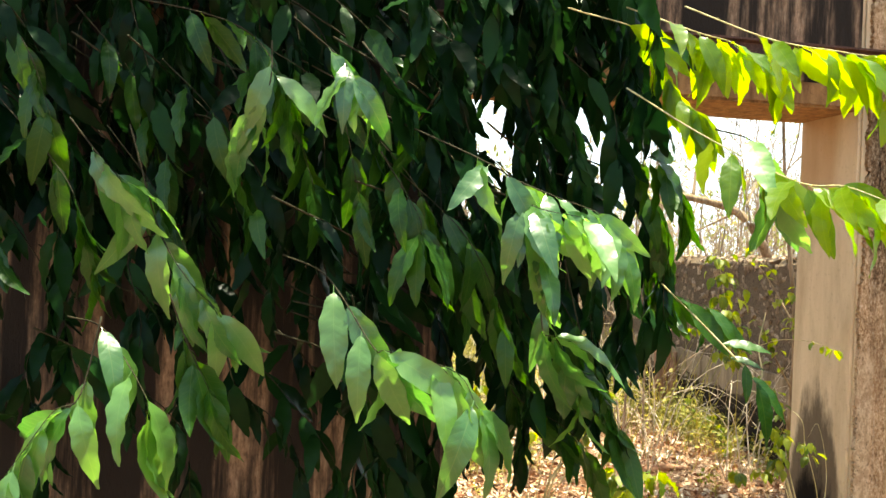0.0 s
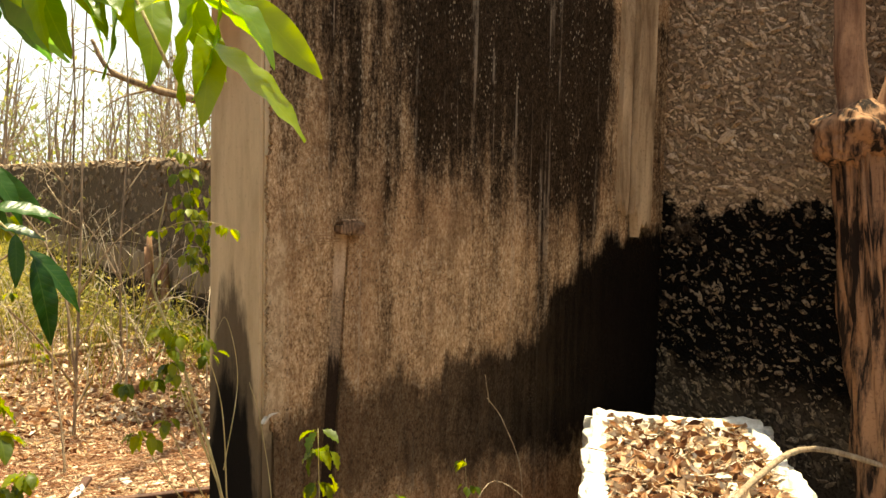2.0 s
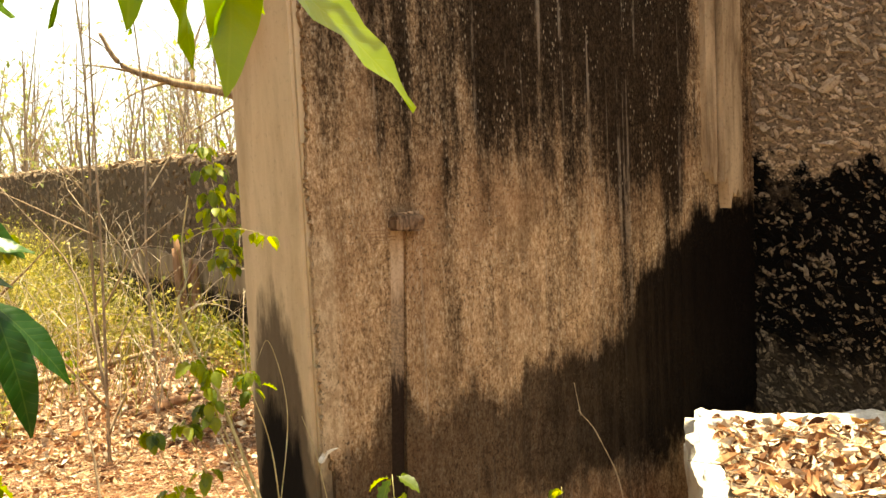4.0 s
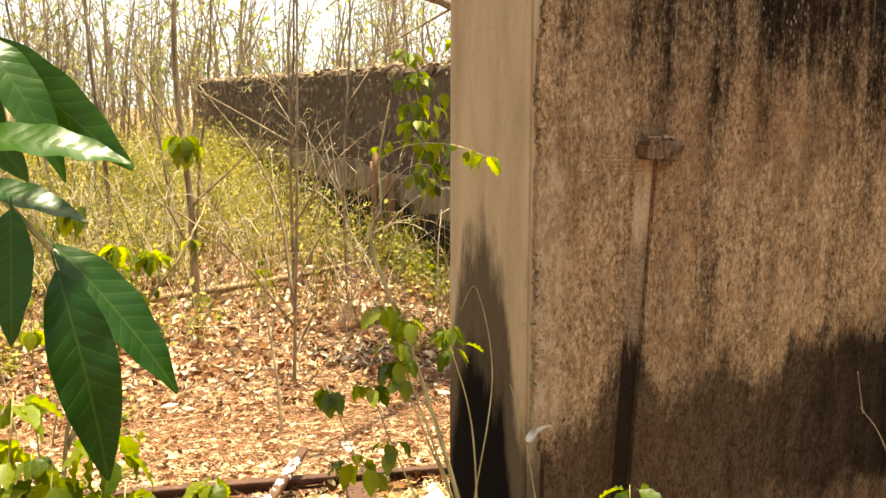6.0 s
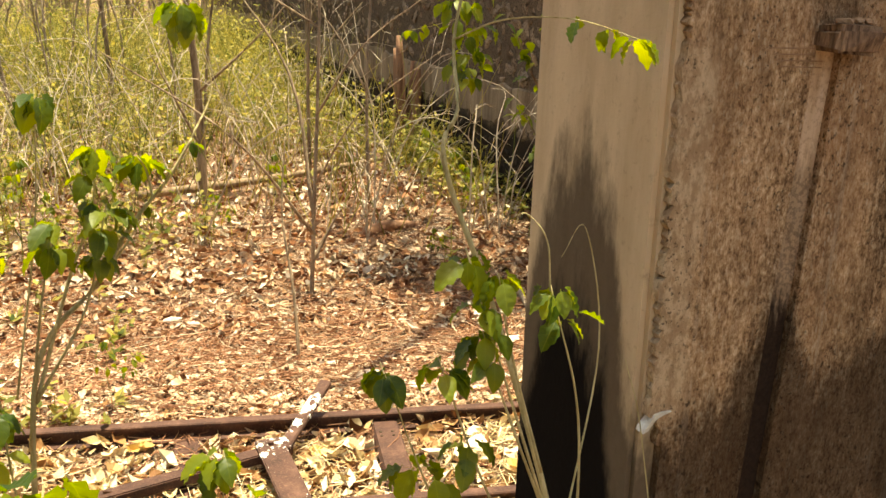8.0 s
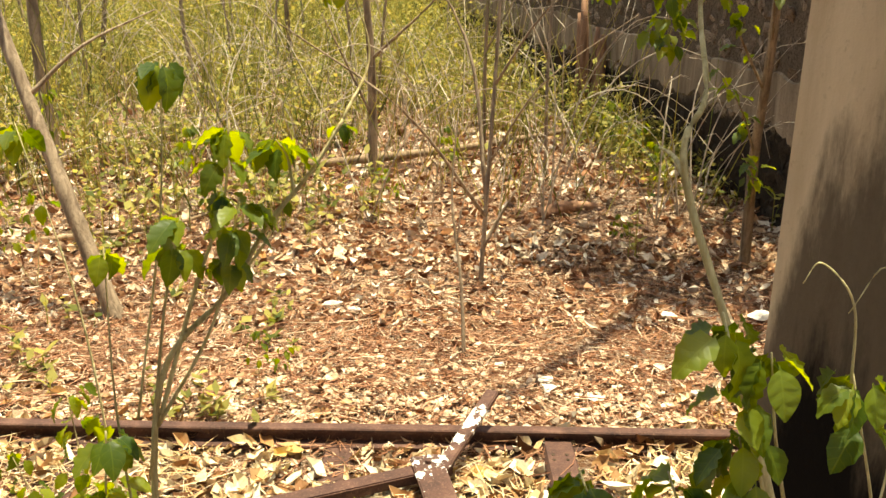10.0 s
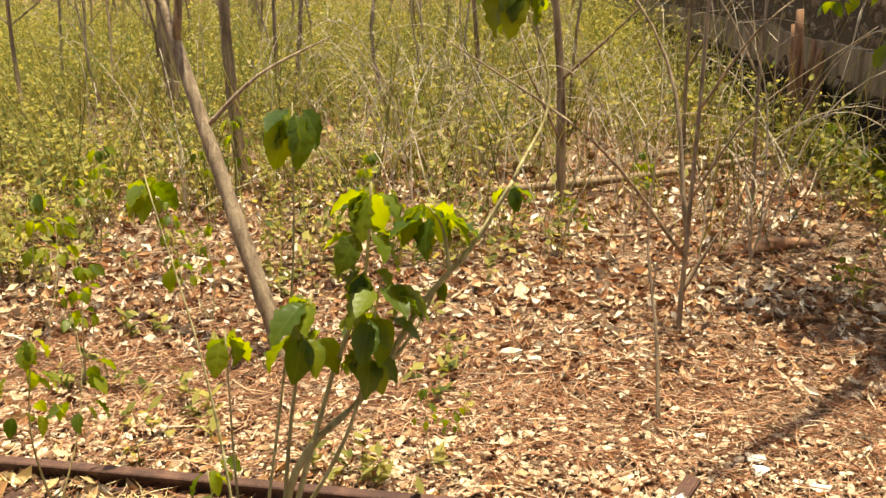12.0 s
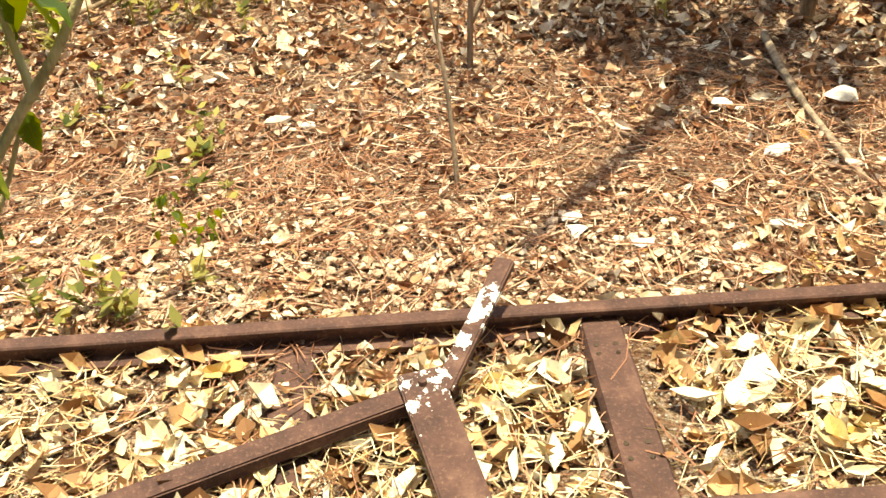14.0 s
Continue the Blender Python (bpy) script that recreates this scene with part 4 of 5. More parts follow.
def spray(points, leaves, parent, kinds, r, bare=0.15, size=(0.8, 1.2), twig=0.003, material=TWIG_DARK, mass=None, hang=0.75, steps=8, face=(-1.3, 0.5)):
    """A twig with alternate hanging leaves; leaves go to the thing as parts, or into one mass."""
    points = [Vector(points[0])] + [Vector(q) + Vector((r.uniform(-0.05, 0.05), r.uniform(-0.07, 0.07), r.uniform(-0.05, 0.05))) for q in points[1:-1]] + [Vector(points[-1])]
    line = bend(points, steps)
    n = len(line)
    s = Shape()
    s.tube(line, [twig * (1 - 0.75 * i / (n - 1)) for i in range(n)], 5)
    part("twig", s, material, parent, smooth=True)
    for j in range(leaves):
        t = bare + (1 - bare) * min(0.999, (j + r.uniform(-0.6, 1.6)) / leaves if j else 0.97)
        t = max(bare * 0.5, t)
        i = min(n - 2, int(t * (n - 1)))
        at = line[i].lerp(line[i + 1], t * (n - 1) - i)
        d = (line[i + 1] - line[i]).normalized()
        side_way = d.cross(Vector((0, 0, 1))) * (1 if j % 2 else -1)
        way = d * r.uniform(0.0, 1.3) + side_way * r.uniform(-0.2, 1.3) + Vector((0, 0, -hang)) * r.uniform(0.1, 1.6)
        up = Vector((r.uniform(-0.8, 0.8), r.uniform(*face), 1)) - d * 0.2
        m = aim(at, way, up, r.uniform(-0.8, 0.8), r.uniform(*size))
        q = kinds[r.randrange(len(kinds))]
        if mass is None:
            part("leaf", q, None, parent, m=m)
        else:
            mass.add([p.co for p in q.vertices], [list(f.vertices) for f in q.polygons], m)


# the big tree in front of the doorway, crown hanging low
tree = thing("broadleaf_tree", "leafy tree with long glossy drooping leaves before the doorway", "tree")
s = Shape()
s.tube(bend([(-3.75, -0.75, -0.1), (-3.7, -0.8, 1.2), (-3.6, -0.9, 2.6), (-3.5, -0.9, 4.2)], 5), [0.15 - 0.005 * i for i in range(16)], 12, 0.12, rng)
part("trunk", s, BARK_GREY, tree, smooth=True)
for pts, rad in (([(-3.62, -0.88, 2.3), (-2.9, -1.2, 3.0), (-2.2, -1.45, 2.95), (-1.55, -1.6, 2.62)], 0.035), ([(-3.6, -0.85, 2.0), (-3.0, -0.85, 2.75), (-2.3, -0.8, 2.85), (-1.6, -0.8, 2.45)], 0.04), ([(-3.62, -0.9, 1.7), (-3.3, -1.2, 2.1), (-2.95, -1.4, 2.12)], 0.025)):
    s = Shape()
    line = bend(pts, 6)
    s.tube(line, [rad * (1 - 0.7 * i / (len(line) - 1)) for i in range(len(line))], 8, 0.1, rng)
    part("limb", s, BARK_GREY, tree, smooth=True)
r5 = random.Random(3)
# hanging ends nearest to the walker: every leaf a part
for pts, n, sz, hang, young in (
        ([(-1.15, -1.5, 2.29), (-0.943, -1.6, 2.174), (-0.809, -1.75, 2.094), (-0.666, -1.85, 2.061), (-0.59, -1.95, 1.993), (-0.52, -2.0, 1.96)], 30, (0.75, 1.0), 0.75, 1),
        ([(-0.95, -1.6, 2.18), (-0.87, -1.62, 2.14), (-0.82, -1.65, 2.05)], 8, (0.85, 1.05), 0.8, 2),
        ([(-0.994, -1.4, 2.525), (-0.831, -1.5, 2.42), (-0.702, -1.6, 2.36), (-0.58, -1.65, 2.30), (-0.50, -1.7, 2.21)], 32, (0.7, 0.95), 0.75, 1),
        ([(-1.145, -1.4, 2.519), (-0.992, -1.4, 2.442), (-0.867, -1.4, 2.419), (-0.74, -1.4, 2.36)], 24, (0.7, 0.95), 0.8, 1),
        ([(-1.3, -1.45, 2.5), (-1.12, -1.4, 2.42), (-1.0, -1.4, 2.33), (-0.95, -1.4, 2.25)], 20, (0.7, 0.95), 0.8, 1),
        ([(-1.75, -1.5, 2.2), (-1.525, -1.65, 2.072), (-1.419, -1.7, 2.035), (-1.348, -1.72, 2.0), (-1.254, -1.74, 1.95)], 22, (0.75, 1.0), 0.85, 2),
        ([(-1.429, -1.65, 2.04), (-1.326, -1.7, 2.024), (-1.23, -1.7, 1.967), (-1.169, -1.7, 1.888)], 14, (0.7, 0.95), 0.8, 2),
        ([(-1.42, -1.7, 2.0), (-1.38, -1.72, 1.9), (-1.34, -1.72, 1.8)], 9, (0.75, 0.95), 0.9, 2),
        ([(-1.967, -1.65, 1.84), (-1.852, -1.7, 1.764), (-1.751, -1.75, 1.686), (-1.672, -1.75, 1.64), (-1.567, -1.8, 1.585), (-1.488, -1.8, 1.52)], 17, (0.95, 1.2), 0.9, 2),
        ([(-1.156, -1.2, 2.116), (-1.063, -1.2, 1.954), (-0.97, -1.2, 1.827), (-0.862, -1.2, 1.739)], 20, (0.7, 1.0), 0.9, 0),
        ([(-1.2, -1.25, 2.3), (-1.083, -1.3, 2.178), (-1.009, -1.3, 2.094), (-0.945, -1.3, 2.01)], 13, (0.7, 0.95), 0.8, 0),
        ([(-1.28, -1.4, 1.855), (-1.193, -1.4, 1.666), (-1.149, -1.4, 1.529), (-1.105, -1.4, 1.40)], 16, (0.8, 1.05), 0.9, 0),
        ([(-1.424, -1.3, 1.598), (-1.378, -1.3, 1.466), (-1.249, -1.3, 1.397), (-1.191, -1.3, 1.341)], 13, (0.75, 1.0), 0.8, 0),
        ([(-1.347, -1.5, 1.856), (-1.318, -1.5, 1.726), (-1.264, -1.5, 1.622), (-1.236, -1.5, 1.534)], 13, (0.8, 1.0), 0.9, 2),
        ([(-2.297, -1.9, 1.695), (-2.33, -1.95, 1.579), (-2.362, -2.0, 1.47), (-2.413, -2.05, 1.385)], 11, (0.85, 1.1), 0.9, 2),
        ([(-2.37, -1.9, 1.692), (-2.293, -1.9, 1.62), (-2.216, -1.9, 1.55), (-2.19, -1.9, 1.48)], 8, (0.85, 1.1), 0.9, 2),
        ([(-2.372, -1.6, 2.145), (-2.26, -1.65, 1.931), (-2.195, -1.7, 1.786), (-2.1, -1.7, 1.70)], 13, (0.8, 1.05), 0.9, 2),
        ([(-2.204, -1.75, 1.741), (-2.146, -1.75, 1.624), (-2.10, -1.75, 1.52)], 8, (0.85, 1.05), 0.9, 0),
        ([(-2.015, -1.65, 2.35), (-2.05, -1.65, 2.24), (-2.06, -1.65, 2.14)], 8, (0.8, 1.0), 0.8, 2),
        ([(-1.965, -1.65, 2.408), (-1.88, -1.65, 2.343), (-1.822, -1.65, 2.27)], 9, (0.75, 1.0), 0.8, 2),
        ([(-2.5, -1.65, 2.15), (-2.40, -1.7, 2.07), (-2.34, -1.7, 2.0)], 8, (0.8, 1.0), 0.8, 2),
        ([(-1.75, -1.6, 2.1), (-1.68, -1.62, 2.0), (-1.64, -1.64, 1.9)], 9, (0.75, 1.0), 0.9, 0),
        ([(-2.5, -1.5, 2.5), (-2.15, -1.6, 2.36), (-1.95, -1.65, 2.2)], 14, (0.75, 1.0), 0.8, 0)):
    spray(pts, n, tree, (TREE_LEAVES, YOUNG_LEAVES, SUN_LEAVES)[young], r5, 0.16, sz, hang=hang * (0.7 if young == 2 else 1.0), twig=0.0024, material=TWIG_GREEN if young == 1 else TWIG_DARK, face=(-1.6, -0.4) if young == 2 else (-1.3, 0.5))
for base, tip in (((-0.575, -1.98, 1.90), (-0.445, -2.05, 1.767)), ((-0.55, -1.95, 1.93), (-0.563, -2.02, 1.782)), ((-0.66, -1.92, 1.99), (-0.60, -1.86, 1.84)),
                  ((-0.768, -1.37, 1.565), (-0.734, -1.40, 1.408)), ((-0.78, -1.34, 1.575), (-0.698, -1.37, 1.458)), ((-0.795, -1.36, 1.605), (-0.792, -1.39, 1.51)), ((-0.835, -1.33, 1.612), (-0.762, -1.36, 1.568)), ((-0.85, -1.30, 1.645), (-0.732, -1.33, 1.612))):
    a, b = Vector(base), Vector(tip)
    part("leaf", YOUNG_LEAVES[0] if a.y < -1.6 else TREE_LEAVES[0], None, tree, m=aim(a, b - a + Vector((0, 0, 0.035)), (0.2, -0.6, 0.8), 0, (b - a).length / 0.19))
for pts in ([(-0.68, -1.96, 2.0), (-0.65, -1.97, 1.94), (-0.61, -1.99, 1.85)], [(-1.0, -1.25, 1.80), (-0.90, -1.30, 1.70), (-0.77, -1.36, 1.565)]):
    s = Shape()
    s.tube(bend(pts, 4), [0.0025] * 9, 5)
    part("twig", s, TWIG_GREEN, tree, smooth=True)
for i in range(12):
    x = -2.9 + 0.13 * i
    z = r5.uniform(1.7, 2.45)
    y = r5.uniform(-1.6, -1.4)
    spray([(x - 0.25, y + 0.05, z + 0.3), (x - 0.05, y, z + 0.1), (x + 0.06, y - 0.05, z - 0.12)], 10, tree, TREE_LEAVES, r5, 0.1, (0.7, 0.95), hang=0.9, twig=0.002)
# inner crown, coloured with the shaded leaf copy
mass = Shape()
for i in range(270):
    z = r5.uniform(1.2, 3.0)
    reach = -1.05 if z > 2.25 else -1.12 + (2.22 - z) * 0.36 if z > 1.72 else -1.03 - (1.72 - z) * 1.1
    x = reach - 1.95 * r5.random() ** 1.2
    if z < 1.75 and x < reach - 0.4 and r5.random() < 0.72:
        continue
    y = r5.uniform(-1.45, -0.9) if z < 2.5 else r5.uniform(-1.5, -0.7)
    a = r5.gauss(0, 0.9)
    o = Vector((-math.cos(a), abs(math.sin(a)) if z > 2.2 else math.sin(a), 0)) * r5.uniform(0.25, 0.5)
    e = Vector((x, y, z))
    k = Vector((r5.uniform(-0.08, 0.08), r5.uniform(-0.08, 0.08), 0))
    spray([e + o + Vector((0, 0, 0.35)), e + o * 0.45 + k + Vector((0, 0, 0.24)), e + o * 0.1 + Vector((0, 0, 0.05)), e + Vector((0, 0, -0.15))], 16, tree, TREE_LEAVES, r5, 0.1, (0.6, 0.95), mass=mass, hang=0.5, steps=4)
# upper crown above the view, added to keep sun and sky off the leaves below
for i in range(230):
    e = Vector((r5.uniform(-4.6, -1.75), r5.uniform(-1.5, 0.3), r5.uniform(2.8, 4.3)))
    a = r5.random() * 6.28
    o = Vector((math.cos(a), math.sin(a), 0)) * 0.5
    spray([e + o + Vector((0, 0, 0.25)), e + o * 0.4 + Vector((0, 0, 0.2)), e], 16, tree, TREE_LEAVES, r5, 0.1, (0.9, 1.3), mass=mass, steps=3)
tagged(part("leaves", mass, LEAF_SHADED, tree, smooth=True), kind="stuff")


def shrub(label, stems, group="shrubs", name="shrub", category="shrub", kinds=SHRUB_LEAVES, material=TWIG_GREEN):
    """stems: (control points, radius, leaf clusters as (place along, leaves, size, reach))."""
    ob = thing(name, label, category, group)
    for pts, rad, clusters in stems:
        line = bend(pts, 7)
        n = len(line)
        s = Shape()
        s.tube(line, [rad * 0.72 * (1 - 0.65 * i / (n - 1)) for i in range(n)], 7, 0.12, rng)
        part("stem", s, material, ob, smooth=True)
        for t, num, size, reach in clusters:
            i = min(n - 2, int(t * (n - 1)))
            at = line[i].lerp(line[i + 1], t * (n - 1) - i)
            for j in range(int(num * 1.7 + 0.5)):
                a = r5.random() * 6.28
                o = Vector((math.cos(a), math.sin(a), r5.uniform(-0.2, 0.6)))
                p = at + o * reach * r5.random()
                way = Vector((o.x, o.y, r5.uniform(-1.9, -0.15)))
                part("leaf", kinds[r5.randrange(len(kinds))], None, ob, m=aim(p, way, (r5.uniform(-0.4, 0.4), r5.uniform(-0.5, 0.3), 1), r5.uniform(-0.4, 0.4), size * r5.uniform(0.8, 1.2)))
    return ob


shrub("young shrub with broad drooping green leaves beyond the doorway", [
    ([(-1.242, 0.62, 0.0), (-1.208, 0.597, 0.329), (-1.161, 0.585, 0.77), (-1.022, 0.585, 0.956), (-0.941, 0.585, 1.089), (-0.865, 0.585, 1.182), (-0.807, 0.597, 1.275)], 0.011, ((0.98, 3, 0.47, 0.008),)),
    ([(-1.022, 0.585, 0.956), (-0.952, 0.597, 1.049), (-0.912, 0.609, 1.13)], 0.005, ((0.98, 1, 0.45, 0.01),)),
    ([(-0.894, 0.585, 1.141), (-0.906, 0.597, 1.205), (-0.923, 0.585, 1.24)], 0.005, ((0.75, 3, 0.84, 0.012), (0.97, 5, 0.95, 0.015))),
    ([(-1.173, 0.585, 0.677), (-1.08, 0.585, 0.967), (-1.022, 0.585, 1.118), (-1.005, 0.597, 1.269)], 0.007, ((0.72, 4, 0.84, 0.02), (0.84, 4, 0.84, 0.02), (0.97, 5, 0.95, 0.015))),
    ([(-1.173, 0.585, 0.677), (-1.045, 0.562, 0.909), (-0.987, 0.562, 1.141)], 0.006, ((0.75, 4, 0.78, 0.02), (0.88, 4, 0.81, 0.02), (0.98, 4, 0.84, 0.02))),
    ([(-1.196, 0.585, 0.561), (-1.138, 0.562, 0.909), (-1.092, 0.562, 1.107)], 0.006, ((0.84, 4, 0.87, 0.02), (0.98, 4, 0.87, 0.02))),
    ([(-1.219, 0.609, 0.677), (-1.15, 0.632, 1.083), (-1.126, 0.632, 1.373)], 0.004, ((0.98, 4, 0.95, 0.012),)),
    ([(-1.289, 0.678, 0.213), (-1.37, 0.771, 0.793), (-1.498, 0.852, 1.211)], 0.005, ((0.8, 1, 0.56, 0.02), (0.98, 4, 0.84, 0.015))),
    ([(-1.231, 0.62, 0.213), (-1.254, 0.597, 0.677), (-1.242, 0.585, 1.037)], 0.005, ((0.98, 3, 0.84, 0.012),)),
    ([(-0.807, 0.597, 1.275), (-0.767, 0.678, 1.385), (-0.825, 0.678, 1.559)], 0.004, ((0.9, 5, 0.84, 0.02), (0.98, 5, 0.90, 0.02))),
    ([(-1.289, 0.678, 0.0), (-1.312, 0.62, 0.329), (-1.266, 0.562, 0.677)], 0.007, ((0.8, 5, 0.84, 0.05), (0.97, 7, 0.90, 0.06))),
    ([(-1.405, 0.736, 0.0), (-1.463, 0.794, 0.155), (-1.405, 0.817, 0.387)], 0.006, ((0.7, 6, 0.84, 0.07), (0.95, 7, 0.84, 0.08)))])
shrub("leggy shrub with limp bright leaves at the door jamb", [
    ([(-0.06, -0.16, 0), (-0.15, -0.10, 0.6), (-0.27, -0.05, 1.05), (-0.37, -0.02, 1.335), (-0.34, 0.04, 1.415), (-0.33, 0.14, 1.52), (-0.30, 0.16, 1.66)], 0.009, ()),
    ([(-0.37, -0.02, 1.335), (-0.36, 0.08, 1.335), (-0.35, 0.195, 1.32)], 0.006, ()),
    ([(-0.13, -0.12, 0.55), (-0.27, -0.18, 0.95), (-0.37, -0.2, 1.25)], 0.005, ((0.84, 3, 0.65, 0.03), (0.97, 5, 0.7, 0.02))),
    ([(-0.22, -0.15, 0.85), (-0.29, -0.18, 1.08), (-0.32, -0.2, 1.21)], 0.004, ((0.97, 6, 0.65, 0.02),)),
    ([(-0.14, -0.12, 0.6), (-0.17, -0.17, 0.95), (-0.24, -0.2, 1.19)], 0.004, ((0.87, 3, 0.62, 0.03), (0.97, 6, 0.65, 0.03))),
    ([(-0.20, -0.13, 0.75), (-0.30, -0.19, 1.0), (-0.34, -0.2, 1.12)], 0.004, ((0.8, 3, 0.62, 0.03), (0.97, 6, 0.65, 0.025))),
    ([(-0.10, -0.15, 0.4), (-0.30, -0.16, 0.80), (-0.405, -0.2, 1.08)], 0.005, ((0.7, 4, 0.7, 0.03), (0.97, 5, 0.65, 0.02))),
    ([(-0.10, -0.15, 0.4), (-0.36, -0.14, 0.74), (-0.49, -0.18, 1.07)], 0.004, ((0.7, 5, 0.75, 0.05), (0.97, 5, 0.68, 0.02))),
    ([(-0.24, -0.2, 1.18), (-0.25, -0.2, 1.26), (-0.285, -0.2, 1.30), (-0.30, -0.2, 1.28)], 0.0022, ()),
    ([(-0.14, -0.06, 0.7), (-0.08, 0.0, 1.0), (-0.12, 0.0, 1.22), (-0.16, 0.0, 1.17)], 0.0028, ()),
    ([(-0.03, -0.2, 0.0), (0.02, -0.12, 0.5), (-0.01, -0.06, 0.85), (-0.05, -0.05, 1.0)], 0.0028, ())])
shrub("shrub with bright leaves growing in the doorway", [
    ([(-0.78, 0.42, 0), (-0.77, 0.4, 0.3), (-0.757, 0.4, 0.63)], 0.006, ((0.93, 3, 0.9, 0.03), (0.98, 6, 0.95, 0.025))),
    ([(-0.78, 0.42, 0), (-0.72, 0.42, 0.25), (-0.70, 0.42, 0.50)], 0.004, ((0.97, 5, 0.9, 0.04),)),
    ([(-1.0, -0.24, 0), (-1.0, -0.2, 0.45), (-0.97, -0.2, 0.84)], 0.005, ((0.75, 5, 0.8, 0.06), (0.97, 6, 0.85, 0.05)))])
shrub("shrub with bright limp leaves beside the path", [
    ([(-1.05, -0.62, 0), (-1.02, -0.6, 0.6), (-0.95, -0.6, 1.10)], 0.006, ((0.7, 5, 0.9, 0.06), (0.86, 6, 0.9, 0.06), (0.97, 6, 0.9, 0.05))),
    ([(-1.05, -0.62, 0), (-1.06, -0.6, 0.7), (-1.0, -0.6, 1.22)], 0.006, ((0.9, 4, 0.85, 0.04), (0.98, 5, 0.85, 0.04))),
    ([(-1.0, -0.6, 0), (-0.93, -0.58, 0.7), (-0.865, -0.6, 1.14)], 0.005, ((0.86, 4, 0.9, 0.04), (0.97, 5, 0.9, 0.04))),
    ([(-1.0, -0.6, 0), (-0.9, -0.58, 0.6), (-0.845, -0.58, 1.05)], 0.005, ((0.8, 4, 0.9, 0.05), (0.97, 6, 0.9, 0.05))),
    ([(-1.2, -0.6, 0), (-1.16, -0.5, 0.6), (-1.05, -0.45, 0.98)], 0.006, ((0.6, 5, 0.9, 0.08), (0.97, 7, 0.9, 0.07))),
    ([(-1.1, -0.62, 0), (-0.98, -0.55, 0.5), (-0.93, -0.5, 0.85)], 0.005, ((0.7, 5, 0.9, 0.06), (0.97, 7, 0.9, 0.06)))])
shrub("slender seedling with light green leaflets at the wall foot", [
    ([(0.08, -0.5, 0), (0.07, -0.52, 0.5), (0.05, -0.54, 0.95)], 0.004, ((0.8, 4, 0.9, 0.05), (0.92, 4, 0.95, 0.04), (0.99, 3, 0.9, 0.03))),
    ([(0.10, -0.5, 0), (0.2, -0.5, 0.45), (0.3, -0.52, 0.7)], 0.003, ((0.7, 4, 0.8, 0.05), (0.97, 5, 0.8, 0.06))),
    ([(0.1, -0.5, 0), (0.0, -0.6, 0.4), (-0.1, -0.65, 0.68)], 0.003, ((0.97, 6, 0.8, 0.07),)),
    ([(0.75, -0.1, 0), (0.76, -0.16, 0.4), (0.74, -0.18, 0.68)], 0.003, ((0.8, 3, 0.5, 0.04), (0.97, 3, 0.5, 0.04)))])
shrub("thin dry seedlings beside the white trough", [
    ([(1.05, -0.05, 0), (1.08, -0.02, 0.5), (1.0, 0.0, 0.75), (0.92, 0.0, 0.86)], 0.004, ()),
    ([(0.93, 0.0, 0.84), (0.92, 0.02, 0.95)], 0.0025, ()),
    ([(0.6, -0.45, 0.5), (0.75, -0.4, 0.66), (0.95, -0.5, 0.5)], 0.003, ())], material=BARK_PALE)
shrub("sprig of pale green leaves hanging beside the jamb", [
    ([(-0.33, 0.14, 1.52), (-0.28, 0.0, 1.56), (-0.22, -0.16, 1.57), (-0.16, -0.26, 1.55)], 0.0025, ((0.7, 1, 0.45, 0.01), (0.85, 2, 0.5, 0.01), (0.99, 3, 0.55, 0.01)))], name="vine_sprig", category="vine")
shrub("leafy green vine hanging from the young tree behind the jamb", [
    ([(0.70, 3.25, 2.6), (0.42, 3.27, 2.3), (0.26, 3.3, 1.98), (0.31, 3.3, 1.6), (0.36, 3.3, 1.3), (0.37, 3.3, 1.1)], 0.005, ((0.45, 7, 1.15, 0.1), (0.52, 8, 1.2, 0.12), (0.6, 9, 1.25, 0.14), (0.67, 8, 1.2, 0.12), (0.76, 8, 1.2, 0.13), (0.85, 7, 1.15, 0.1), (0.92, 5, 1.1, 0.1), (0.98, 4, 1.0, 0.08))),
    ([(0.30, 3.3, 1.42), (0.16, 3.28, 1.38), (0.05, 3.26, 1.36)], 0.003, ((0.6, 2, 0.8, 0.05), (0.97, 3, 0.8, 0.05)))], name="vine_sprig", category="vine")

seed = shrub("small seedling with limp yellow-green leaves", [
    ([(0, 0, 0), (0.03, 0.02, 0.25), (0.0, 0.05, 0.5)], 0.005, ((0.6, 3, 0.7, 0.05), (0.8, 3, 0.8, 0.05), (0.98, 4, 0.8, 0.05))),
    ([(0, 0, 0), (-0.08, 0.0, 0.2), (-0.12, -0.02, 0.36)], 0.004, ((0.7, 3, 0.7, 0.05), (0.98, 3, 0.7, 0.05)))], "seedlings", "seedling", "plant")
places = [(-1.55, 1.0, 1.0), (-1.9, 0.45, 1.2), (-1.5, 0.1, 1.3), (-2.3, 1.5, 1.2), (-2.7, 2.3, 1.0), (-2.5, 3.0, 0.9), (-2.9, 3.5, 1.1), (-1.25, 1.95, 0.6), (-3.2, 2.8, 1.3), (-3.6, 3.9, 1.2), (-1.85, 3.9, 0.8), (-0.95, 4.3, 0.6), (0.25, 3.6, 0.5), (-2.2, 4.4, 1.0), (-3.1, 4.6, 1.3), (0.7, 4.6, 0.8), (0.55, 5.3, 1.1), (-0.65, 4.9, 0.9)]
for i, (x, y, k) in enumerate(places):
    m = pose(x, y, 0, 0, 0, 77 * i) @ Matrix.Scale(k, 4)
    ob = seed if i == 0 else copy_thing(seed, m)
    ob.matrix_basis = m

